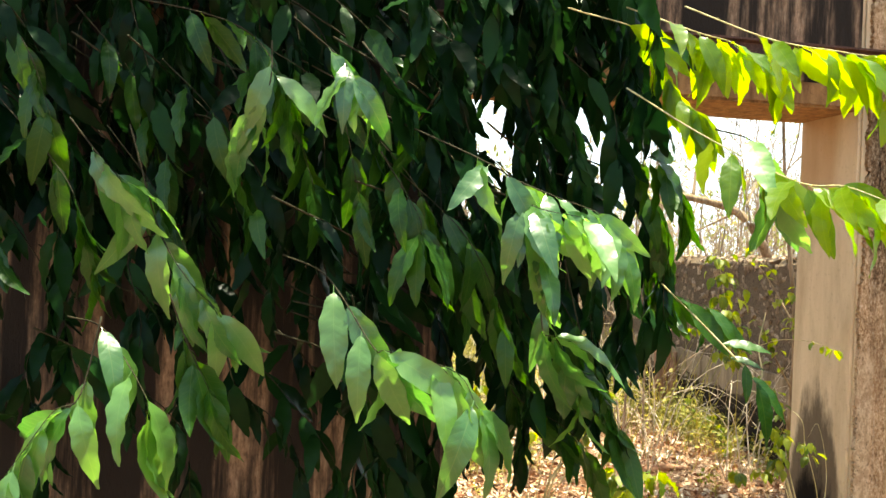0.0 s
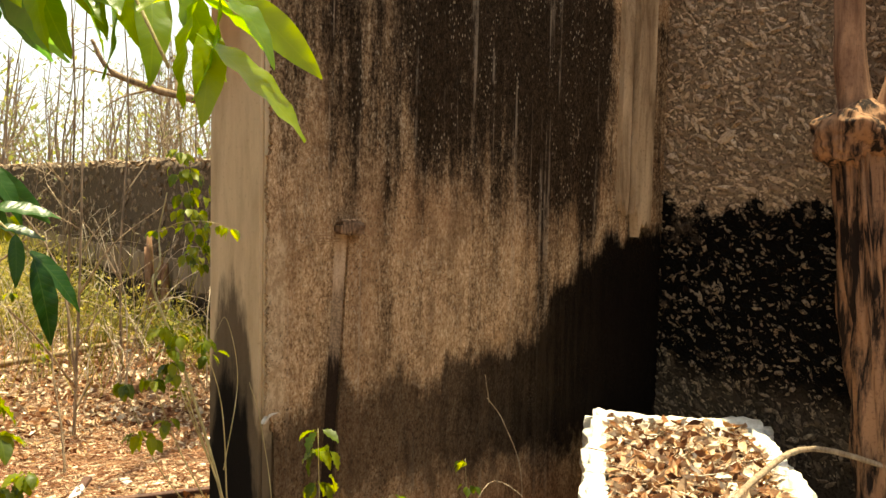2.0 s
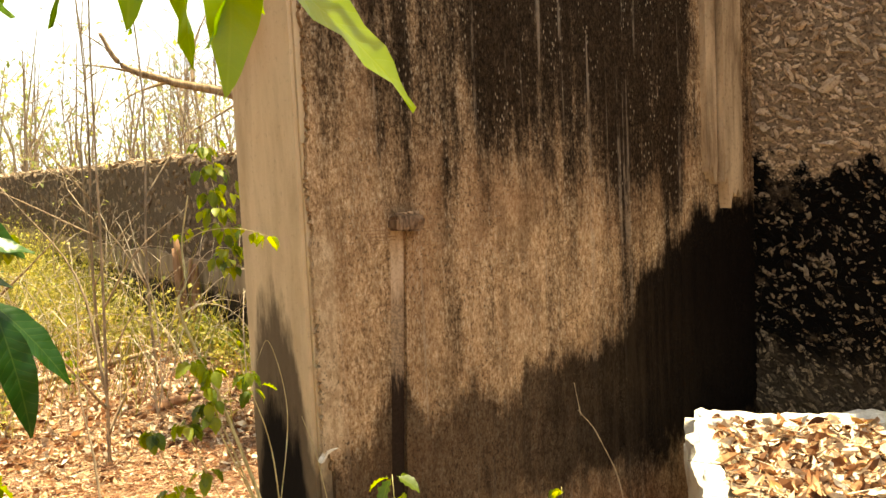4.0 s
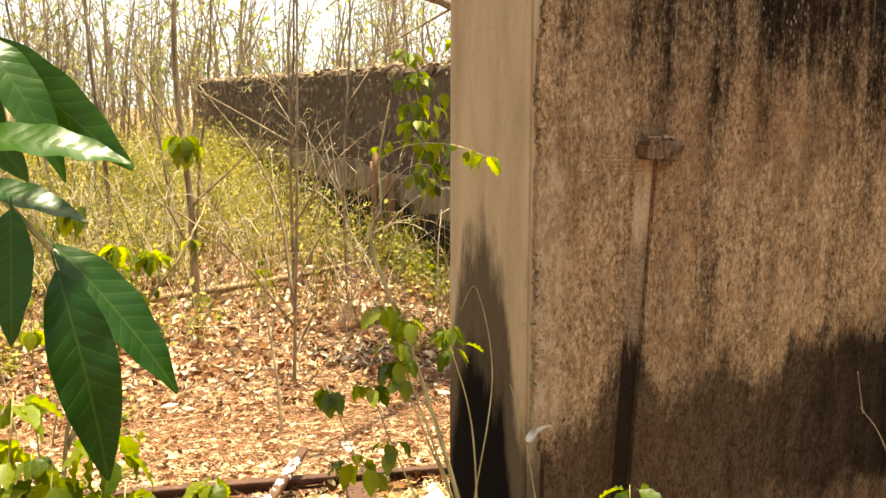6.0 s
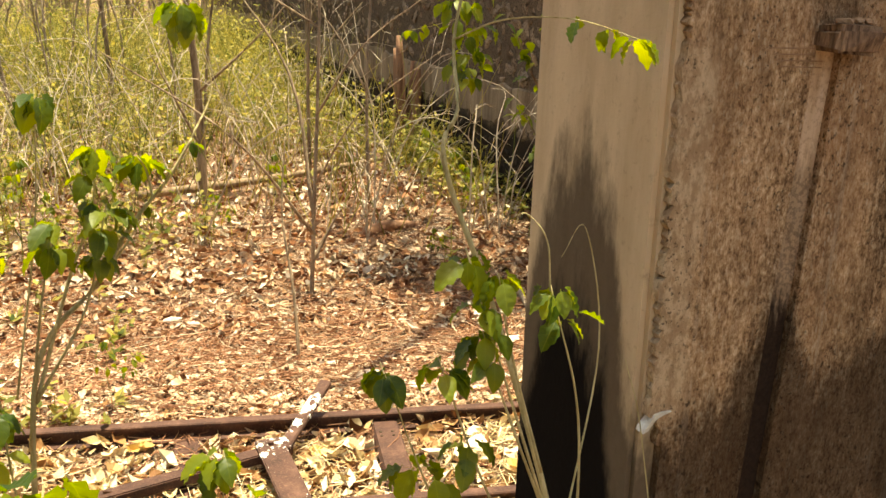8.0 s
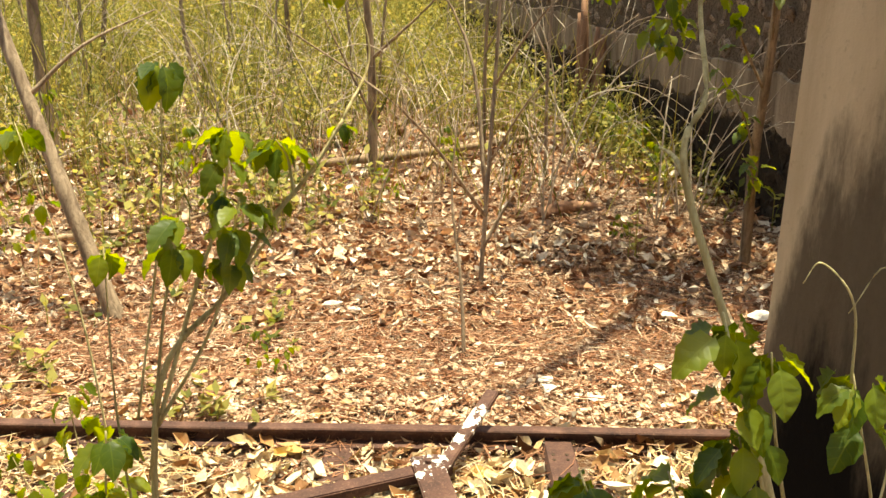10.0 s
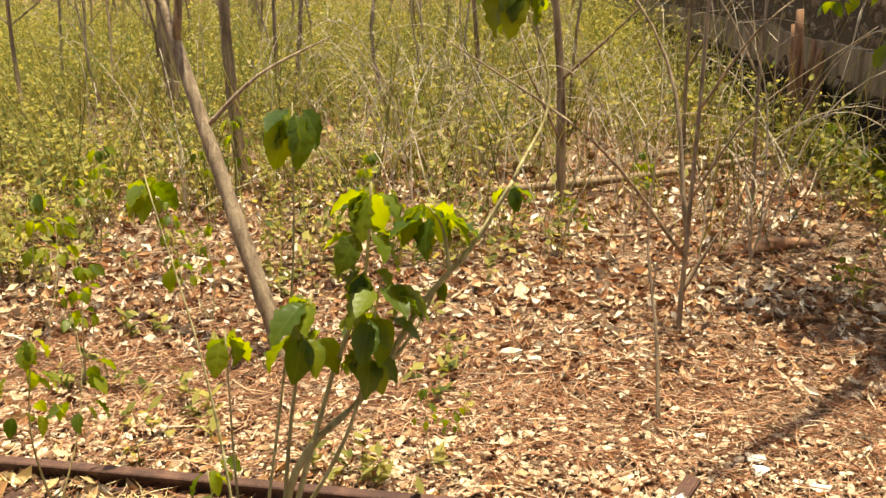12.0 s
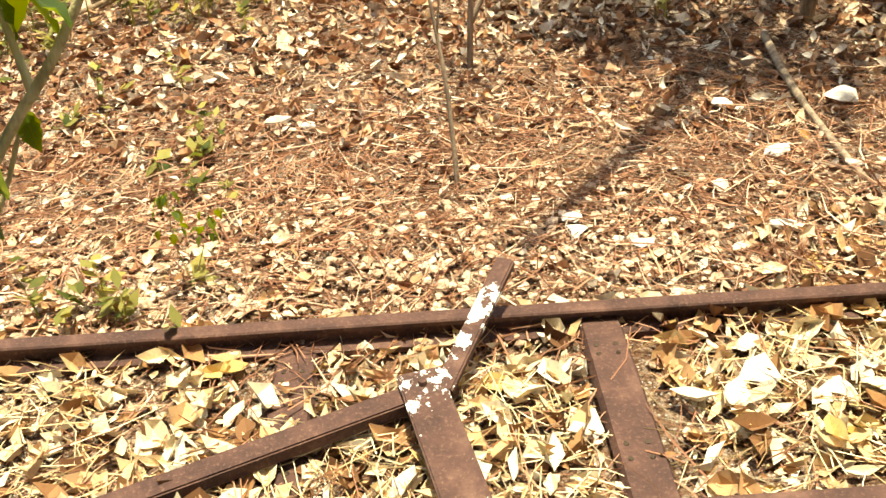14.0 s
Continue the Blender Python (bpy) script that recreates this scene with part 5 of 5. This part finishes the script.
# vine trunk at the rubble wall
vine = thing("gnarled_tree", "thick reddish trunk with peeling bark and a swollen knot", "tree")
K = Vector((2.27, -0.565, 1.93))


def ridged(points, radii, ridges, depth, seed, sides=72):
    """A trunk whose bark stands in broken lengthwise ridges."""
    s = Shape()
    line = bend(points, 14)
    n = len(line)
    for i, p in enumerate(line):
        t = i / (n - 1)
        rad = radii[0] + (radii[1] - radii[0]) * t
        d = (line[min(i + 1, n - 1)] - line[max(i - 1, 0)]).normalized()
        a = (Vector((1, 0, 0)) - d * d.x).normalized()
        b = d.cross(a)
        for q in range(sides):
            g = 2 * math.pi * q / sides
            c = Vector((math.cos(g), math.sin(g), 0)) * ridges * 0.5 + Vector((0, 0, t * 4.0 + seed))
            h = abs(noise.noise(c)) * 1.6 + 0.4 * noise.noise(c * 2.3)
            s.v.append(p + (a * math.cos(g) + b * math.sin(g)) * (rad * (1 + depth * (h - 0.5)) + 0.012 * noise.noise(Vector((math.cos(g), math.sin(g), t * 4 + seed)))))
    for i in range(n - 1):
        for q in range(sides):
            w = (q + 1) % sides
            s.f.append([i * sides + q, i * sides + w, (i + 1) * sides + w, (i + 1) * sides + q])
    s.f.append([(n - 1) * sides + q for q in range(sides)])
    return s


part("trunk", ridged([(2.30, -0.80, -0.1), (2.34, -0.72, 0.6), (2.33, -0.64, 1.2), (2.28, -0.57, 1.9)], (0.112, 0.122), 15, 0.34, 3.0), BARK_RIDGED, vine, "ridged reddish bark", smooth=True)
s = Shape()
bm = bmesh.new()
bmesh.ops.create_icosphere(bm, subdivisions=5, radius=0.5)
for v in bm.verts:
    c = v.co.copy()
    v.co = c * (1 + 0.30 * noise.noise(c * 3.2) + 0.16 * abs(noise.noise(c * 9)) + 0.05 * noise.noise(c * 22))
s.add([K + Vector((v.co.x * 0.34, v.co.y * 0.32, v.co.z * 0.27)) for v in bm.verts], [[v.index for v in f.verts] for f in bm.faces])
bm.free()
part("knot", s, BARK_RIDGED, vine, "swollen scarred knot", smooth=True)
for pts, rad, seed_of in (([K, K + Vector((-0.03, 0.02, 0.25)), K + Vector((-0.07, 0.05, 0.8)), K + Vector((-0.1, 0.1, 1.9))], 0.07, 11.0), ([K + Vector((0.06, -0.05, 0)), K + Vector((0.13, -0.09, 0.3)), K + Vector((0.12, -0.1, 0.8)), K + Vector((0.1, -0.2, 1.9))], 0.065, 17.0)):
    part("stem", ridged(pts, (rad, rad * 0.8), 4, 0.10, seed_of, 36), BARK_RED, vine, smooth=True)


def young_tree(label, pts, radius, twigs, material=BARK_PALE, leaves=0, name="sapling", group="saplings"):
    ob = thing(name, label, "tree", group)
    line = bend(pts, 7)
    n = len(line)
    s = Shape()
    s.tube(line, [radius * (1 - 0.75 * i / (n - 1)) for i in range(n)], 9, 0.12, rng)
    part("trunk", s, material, ob, smooth=True)
    for t, d, thick in twigs:
        i = min(n - 2, int(t * (n - 1)))
        a = line[i]
        d = Vector(d)
        k = a + d * 0.5 + Vector((rng.uniform(-0.1, 0.1), rng.uniform(-0.1, 0.1), 0.05)) * d.length
        s = Shape()
        l2 = bend([a, k, a + d], 5)
        s.tube(l2, [thick * (1 - 0.75 * j / (len(l2) - 1)) for j in range(len(l2))], 6, 0.1, rng)
        part("branch", s, material, ob, smooth=True)
        for j in range(leaves):
            p = l2[rng.randrange(3, len(l2))]
            part("leaf", SHRUB_LEAVES[j % 5], None, ob, m=aim(p + Vector((rng.uniform(-.05, .05), rng.uniform(-.05, .05), rng.uniform(-.04, .04))), (rng.uniform(-1, 1), rng.uniform(-1, 1), rng.uniform(-0.8, 0.1)), (0, 0, 1), 0, rng.uniform(0.8, 1.2)))
    return ob


young_tree("leaning pale young tree with smooth bark", [(-2.0, 2.66, -0.05), (-2.2, 2.75, 0.5), (-2.5, 2.95, 1.25), (-2.75, 3.1, 2.0), (-3.0, 3.4, 4.0)], 0.042,
           ((0.42, (0.5, 0.2, 0.35), 0.012), (0.5, (0.05, 0.1, 1.2), 0.02), (0.6, (-0.6, -0.3, 0.5), 0.012), (0.75, (0.7, 0.5, 0.7), 0.012)), group="leaning trees")
young_tree("thin bare sapling standing in dead leaves", [(-0.45, 3.19, -0.03), (-0.43, 3.2, 0.5), (-0.40, 3.25, 1.2), (-0.36, 3.3, 2.6), (-0.3, 3.3, 3.4)], 0.0125,
           ((0.12, (0.15, 0.02, 0.28), 0.012), (0.2, (-0.9, -0.5, 0.95), 0.010), (0.22, (-0.5, 0.3, 1.3), 0.011), (0.45, (0.5, -0.3, 0.6), 0.007), (0.55, (-0.7, 0.1, 0.4), 0.006), (0.3, (0.6, -0.2, 0.7), 0.006)))
young_tree("white dead stick leaning upright in the leaves", [(-0.54, 2.33, -0.02), (-0.56, 2.42, 0.3), (-0.6, 2.5, 0.62), (-0.58, 2.55, 0.95)], 0.009, ((0.5, (0.08, 0.05, 0.3), 0.004),))
young_tree("young tree beside the jamb with leafy side twigs", [(0.90, 3.46, -0.05), (0.86, 3.4, 0.6), (0.84, 3.3, 1.4), (0.70, 3.25, 2.6), (0.6, 3.2, 4.6)], 0.03,
           ((0.17, (-0.15, -0.25, 0.35), 0.007), (0.25, (-0.25, -0.2, 0.4), 0.007), (0.36, (-0.3, -0.2, 0.5), 0.008), (0.45, (-0.1, -0.3, 0.55), 0.008), (0.5, (-0.35, 0.2, 0.6), 0.008)), BARK_GREY, 15)
# stands out of view, added for the limb's shadow across the track
tall = young_tree("unseen tall sparse tree added so its limb shades the track", [(2.3, 4.8, -0.05), (2.1, 4.7, 1.6), (1.7, 4.4, 3.1), (1.02, 3.65, 3.9), (0.45, 2.82, 4.1), (-0.02, 2.2, 4.2)], 0.088,
           ((0.55, (0.2, 0.5, 0.5), 0.03), (0.6, (-0.5, 0.35, 0.25), 0.03), (0.7, (0.35, -0.25, 0.1), 0.025), (0.68, (-0.45, 0.3, 0.3), 0.025), (0.8, (0.4, 0.1, 0.2), 0.02)), BARK_GREY, group="tall trees")
shade = Shape()
# unseen leaf clumps, placed by the shade wanted on the ground below
clumps = ((1.5, 4.2, 4.4, 0.3), (0.95, 3.9, 4.6, 0.3), (1.25, 3.2, 4.3, 0.22), (0.5, 4.5, 4.7, 0.25), (0.80, 3.36, 4.3, 0.14), (0.45, 3.75, 4.3, 0.16), (1.7, 5.1, 4.6, 0.3), (1.65, 5.8, 4.7, 0.32), (1.5, 6.5, 4.7, 0.32), (1.3, 7.2, 4.8, 0.32))
for i in range(1400):
    x, y, z, wide = clumps[i % 10]
    p = Vector((x, y, z)) + Vector((rng.gauss(0, wide), rng.gauss(0, wide * 1.2), rng.gauss(0, 0.18)))
    m = aim(p, (rng.uniform(-1, 1), rng.uniform(-1, 1), rng.uniform(-0.8, 0.2)), (0, 0, 1), 0, rng.uniform(0.7, 1.2))
    shade.add([(0, 0, 0), (-0.03, 0.05, 0), (0.03, 0.05, 0), (0, 0.12, -0.01)], [(0, 2, 3, 1)], m)
tagged(part("crown", shade, LEAF_THICKET, tall), kind="stuff")
young_tree("grey sapling in the dry grass", [(-1.12, 5.2, -0.05), (-1.13, 5.25, 0.8), (-1.2, 5.3, 2.0), (-1.1, 5.5, 4.2)], 0.036,
           ((0.2, (-0.3, -0.2, 0.7), 0.012), (0.35, (0.6, -0.2, 0.6), 0.012), (0.5, (-0.6, 0.2, 0.9), 0.012)), BARK_GREY)
young_tree("bare crooked tree reaching over the low wall", [(1.9, 6.9, -0.05), (1.75, 6.75, 1.5), (1.25, 6.35, 2.35), (0.45, 6.15, 2.58), (0.05, 6.1, 2.72), (-0.12, 6.1, 3.0)], 0.065,
           ((0.62, (-0.5, 0.1, -0.25), 0.014), (0.7, (-0.6, 0.1, 0.1), 0.014), (0.55, (0.2, 0.1, 0.7), 0.02), (0.8, (-0.35, 0, 0.3), 0.012), (0.45, (-0.9, 0.1, -0.5), 0.014)), BARK_GREY)
young_tree("slim grey sapling in the undergrowth", [(-0.35, 5.5, -0.05), (-0.36, 5.5, 1.0), (-0.3, 5.5, 2.4), (-0.35, 5.6, 4.0)], 0.016, ((0.3, (0.4, 0, 0.6), 0.008), (0.5, (-0.5, 0, 0.7), 0.008)), BARK_GREY)
young_tree("slim grey sapling near the low wall", [(0.05, 5.1, -0.05), (0.03, 5.1, 1.0), (0.1, 5.1, 2.4), (0.0, 5.2, 4.0)], 0.014, ((0.3, (-0.6, -0.1, 0.8), 0.008), (0.5, (0.5, 0, 0.7), 0.008)), BARK_PALE)
young_tree("straight grey tree trunk behind the leaning one", [(-3.35, 5.35, -0.05), (-3.4, 5.4, 1.2), (-3.3, 5.4, 2.6), (-3.5, 5.5, 4.8)], 0.05, ((0.5, (0.6, 0.2, 0.9), 0.015), (0.65, (-0.7, 0, 0.8), 0.015)), BARK_GREY)
young_tree("grey tree trunk in the dry thicket", [(-4.7, 7.1, -0.05), (-4.75, 7.1, 1.2), (-4.6, 7.2, 2.6), (-4.9, 7.3, 5.2)], 0.08, ((0.5, (0.8, 0.2, 0.9), 0.02), (0.65, (-0.9, 0, 0.8), 0.02)), BARK_GREY)
# rotten stump by the low wall
stump = thing("tree_stump", "rotten brown stump sprouting by the low wall", "stump")
for i in range(5):
    s = Shape()
    a = i * 1.25
    s.tube(bend([(0.62 + 0.1 * math.cos(a), 7.0 + 0.1 * math.sin(a), -0.05), (0.62 + 0.12 * math.cos(a), 7.0 + 0.12 * math.sin(a), 0.5), (0.62 + 0.15 * math.cos(a), 7.0 + 0.16 * math.sin(a), 0.75 + 0.12 * i % 0.4)], 4), [0.075 - 0.006 * k for k in range(9)], 8, 0.3, rng)
    part("stub", s, BARK_RED, stump, smooth=True)

# ---- thicket: slender poles, repeated ----


def pole_kind(seed, high):
    r = random.Random(seed)
    ob = thing("thicket_pole", "slender bare tree with thin pale branches in the thicket", "tree", "thicket trees")
    x, y, pts = 0.0, 0.0, [(0, 0, -0.1)]
    for i in range(1, 6):
        x, y = x + r.uniform(-0.16, 0.16), y + r.uniform(-0.16, 0.16)
        pts.append((x, y, high * i / 5))
    line = bend(pts, 4)
    n = len(line)
    rad = high * r.uniform(0.003, 0.0062)
    s = Shape()
    s.tube(line, [rad * (1 - 0.8 * i / (n - 1)) for i in range(n)], 6)
    part("trunk", s, BARK_GREY if seed % 2 else BARK_PALE, ob, smooth=True)
    s, fol = Shape(), Shape()
    for j in range(r.randrange(11, 18)):
        i = r.randrange(n // 4, n - 1)
        a, l = r.random() * 6.28, high * r.uniform(0.1, 0.28)
        d = Vector((math.cos(a), math.sin(a), r.uniform(0.3, 1.5))).normalized() * l
        mid = line[i] + d * 0.5 + Vector((r.uniform(-1, 1), r.uniform(-1, 1), 0)) * l * 0.1
        s.tube([line[i], mid, line[i] + d], [rad * 0.4, rad * 0.28, rad * 0.1], 4)
        for q in range(3):
            d2 = Vector((r.uniform(-1, 1), r.uniform(-1, 1), r.uniform(-0.2, 1))).normalized() * l * 0.45
            b = mid.lerp(line[i] + d, r.random())
            s.tube([b, b + d2], [rad * 0.2, rad * 0.07], 3)
            for w in range(r.choice((0, 0, 1, 3))):
                m = aim(b + d2 * r.random(), (r.uniform(-1, 1), r.uniform(-1, 1), r.uniform(-1, 0.4)), (0, 0, 1), 0, r.uniform(0.6, 1.1))
                fol.add([(0, 0, 0), (-0.018, 0.035, 0.006), (0.018, 0.035, 0.006), (0, 0.08, -0.01)], [(0, 2, 3, 1)], m)
    tagged(part("branchwork", s, BARK_PALE, ob), kind="stuff")
    tagged(part("foliage", fol, LEAF_THICKET, ob), kind="stuff")
    return ob


r6 = random.Random(31)
kinds = [pole_kind(i, r6.uniform(3.2, 5.6)) for i in range(8)]


def wall_x(y):
    return B0.x + (B1.x - B0.x) * (y - B0.y) / (B1.y - B0.y)


spots = []
while len(spots) < 265:
    y = 6.6 + 24 * r6.random() ** 0.85
    x = r6.uniform(-0.62 * (y + 3), 0.42 * (y + 3))
    if y < 21.5 and wall_x(y) - 0.35 < x < wall_x(y) + 0.75:
        continue
    if y < 9 and x > wall_x(y) - 1.2 and x < wall_x(y):
        continue
    spots.append((x, y))
for i, (x, y) in enumerate(spots):
    m = pose(x, y, 0, r6.uniform(-7, 7), r6.uniform(-7, 7), r6.uniform(0, 360)) @ Matrix.Scale(r6.uniform(0.75, 1.25), 4)
    if i < 8:
        kinds[i].matrix_basis = m
    else:
        ob = copy_thing(kinds[i % 8], m)
        ob.matrix_basis = m

# ---- undergrowth ----


def herb(s, at, r, high):
    """One weed: a few stalks with small narrow leaves."""
    for k in range(r.randrange(1, 3)):
        a, lean = r.random() * 6.28, r.uniform(0.02, 0.35)
        d = Vector((math.cos(a) * lean, math.sin(a) * lean, 1)) * high * r.uniform(0.6, 1.1)
        w = Vector((-math.sin(a), math.cos(a), 0)) * r.uniform(0.0018, 0.004)
        at = Vector(at)
        s.add([at - w, at + w, at + d * 0.6 + w * 0.7, at + d * 0.6 - w * 0.7, at + d + Vector((math.cos(a), math.sin(a), -0.4)) * high * 0.12], [(0, 1, 2, 3), (3, 2, 4)])
        for q in range(r.randrange(3, 8)):
            p = at + d * r.uniform(0.25, 1.0)
            b = r.random() * 6.28
            l = r.uniform(0.025, 0.07)
            o = Vector((math.cos(b), math.sin(b), r.uniform(-0.5, 0.9))) * l
            n = Vector((-math.sin(b), math.cos(b), 0.3)) * l * r.uniform(0.16, 0.36)
            s.add([p, p + o * 0.5 + n, p + o, p + o * 0.5 - n], [(0, 1, 2, 3)])


r7 = random.Random(17)
s = Shape()
for i in range(21000):
    y = 3.3 + 15 * r7.random() ** 1.25
    x = r7.uniform(-0.85 * (y + 2.5), wall_x(y) - 0.05)
    d = 2.0 * noise.noise(Vector((x * 0.8, y * 0.8, 0))) + 1.2 * noise.noise(Vector((x * 2.4, y * 2.4, 5))) + (y - 5.9) * 0.30 - 0.35 * (x > -1.2) * (y < 6) + 0.5 * (x < -2.4)
    if d < 0 or (d < 0.9 and r7.random() > 0.4):
        continue
    herb(s, (x, y, ground_height(x, y)), r7, r7.uniform(0.12, 0.5) + 0.075 * min(11, y - 4))
for i in range(260):
    x, y = r7.uniform(-3.3, -1.2), r7.uniform(1.7, 4.2)
    if noise.noise(Vector((x * 2, y * 2, 3))) > 0.05:
        herb(s, (x, y, ground_height(x, y)), r7, r7.uniform(0.06, 0.2))
for i in range(420):
    x, y = 0.85 + r7.gauss(0, 0.22), 6.0 + r7.gauss(0, 0.7)
    herb(s, (min(x, wall_x(y) - 0.05), y, ground_height(x, y)), r7, r7.uniform(0.15, 0.35))
for i in range(1500):
    y = 4.2 + 11 * r7.random()
    x = r7.uniform(-0.7 * (y + 2.5), wall_x(y) - 0.1)
    a, h = r7.random() * 6.28, r7.uniform(0.3, 1.3)
    q = Vector((x, y, 0))
    d = Vector((math.cos(a) * 0.5, math.sin(a) * 0.5, 1)) * h
    s.tube([q, q + d * 0.5 + Vector((0.02, 0, 0)), q + d], [0.004, 0.003, 0.0015], 3)
thing("undergrowth", "dry yellow-green weeds and grass in the thicket", "grass", shape=s, material=GRASS, kind="stuff")

# dead brushwood: thin pale arching twigs
s = Shape()
for i in range(115):
    y = r7.uniform(3.9, 8.5)
    x = r7.uniform(-0.62 * (y + 2.0), wall_x(y) - 0.25)
    if y < 5.0 and x < -0.4 and i % 3:
        continue
    q = Vector((x, y, ground_height(x, y)))
    for k in range(r7.randrange(1, 4)):
        a, h, l = r7.random() * 6.28, r7.uniform(0.35, 1.3), r7.uniform(0.2, 1.1)
        d = Vector((math.cos(a), math.sin(a), 0)) * l
        pts = bend([q, q + d * 0.3 + Vector((r7.uniform(-0.08, 0.08), r7.uniform(-0.08, 0.08), h * 0.6)), q + d * 0.75 + Vector((0, 0, h * r7.uniform(0.8, 1.05))), q + d * 1.25 + Vector((r7.uniform(-0.1, 0.1), 0, h * r7.uniform(0.5, 1.1)))], 4)
        rad = r7.uniform(0.0025, 0.0065)
        s.tube(pts, [rad * (1 - 0.75 * w / (len(pts) - 1)) for w in range(len(pts))], 5)
        for w in range(3):
            b = pts[r7.randrange(4, len(pts))]
            e = Vector((r7.uniform(-1, 1), r7.uniform(-1, 1), r7.uniform(-0.3, 0.9))).normalized() * r7.uniform(0.12, 0.45)
            s.tube([b, b + e * 0.5 + Vector((0, 0, 0.03)), b + e], [rad * 0.5, rad * 0.4, rad * 0.15], 4)
thing("dead_brushwood", "tangle of thin bleached twigs in the weeds", "brushwood", shape=s, material=BLEACHED, kind="stuff")

# far woods closing the view
s, st = Shape(), Shape()
for i in range(650):
    y = r7.uniform(22, 48)
    x = r7.uniform(-0.8 * y, 0.75 * y)
    h = r7.uniform(2.5, 6.5)
    st.tube([(x, y, 0), (x + r7.uniform(-0.4, 0.4), y, h * 0.5), (x + r7.uniform(-0.8, 0.8), y, h)], [0.05, 0.035, 0.012], 4)
    for q in range(5):
        z = r7.uniform(0.3, 0.9) * h
        st.tube([(x, y, z), (x + r7.uniform(-1, 1), y, z + r7.uniform(0.3, 1.3))], [0.02, 0.006], 3)
    for q in range(34):
        z = h * r7.random() ** 0.8
        p = Vector((x + r7.gauss(0, 0.7), y + r7.gauss(0, 0.5), z))
        m = aim(p, (r7.uniform(-1, 1), r7.uniform(-1, 1), r7.uniform(-1, 1)), (0, 0, 1), 0, r7.uniform(1.6, 3.4))
        s.add([(0, 0, 0), (-0.022, 0.04, 0), (0.022, 0.04, 0), (0, 0.09, 0)], [(0, 2, 3, 1)], m)
far = thing("far_woods", "distant pale green dry woodland", "woods", kind="stuff")
tagged(part("far_trunks", st, BARK_PALE, far), kind="stuff")
tagged(part("far_foliage", s, LEAF_THICKET, far), kind="stuff")

# pale hazy sky low behind the woods: a sheet that glows to whiten it
s = Shape()
for i in range(25):
    a = radians(28 + 124 * i / 24)
    for z in (-1, 45):
        s.v.append(Vector((95 * math.cos(a), 95 * math.sin(a), z)))
s.f = [[2 * i, 2 * i + 1, 2 * i + 3, 2 * i + 2] for i in range(24)]
thing("backdrop", "bright hazy sky low over the distant woods", "sky", shape=s, material=HAZE, kind="structure")
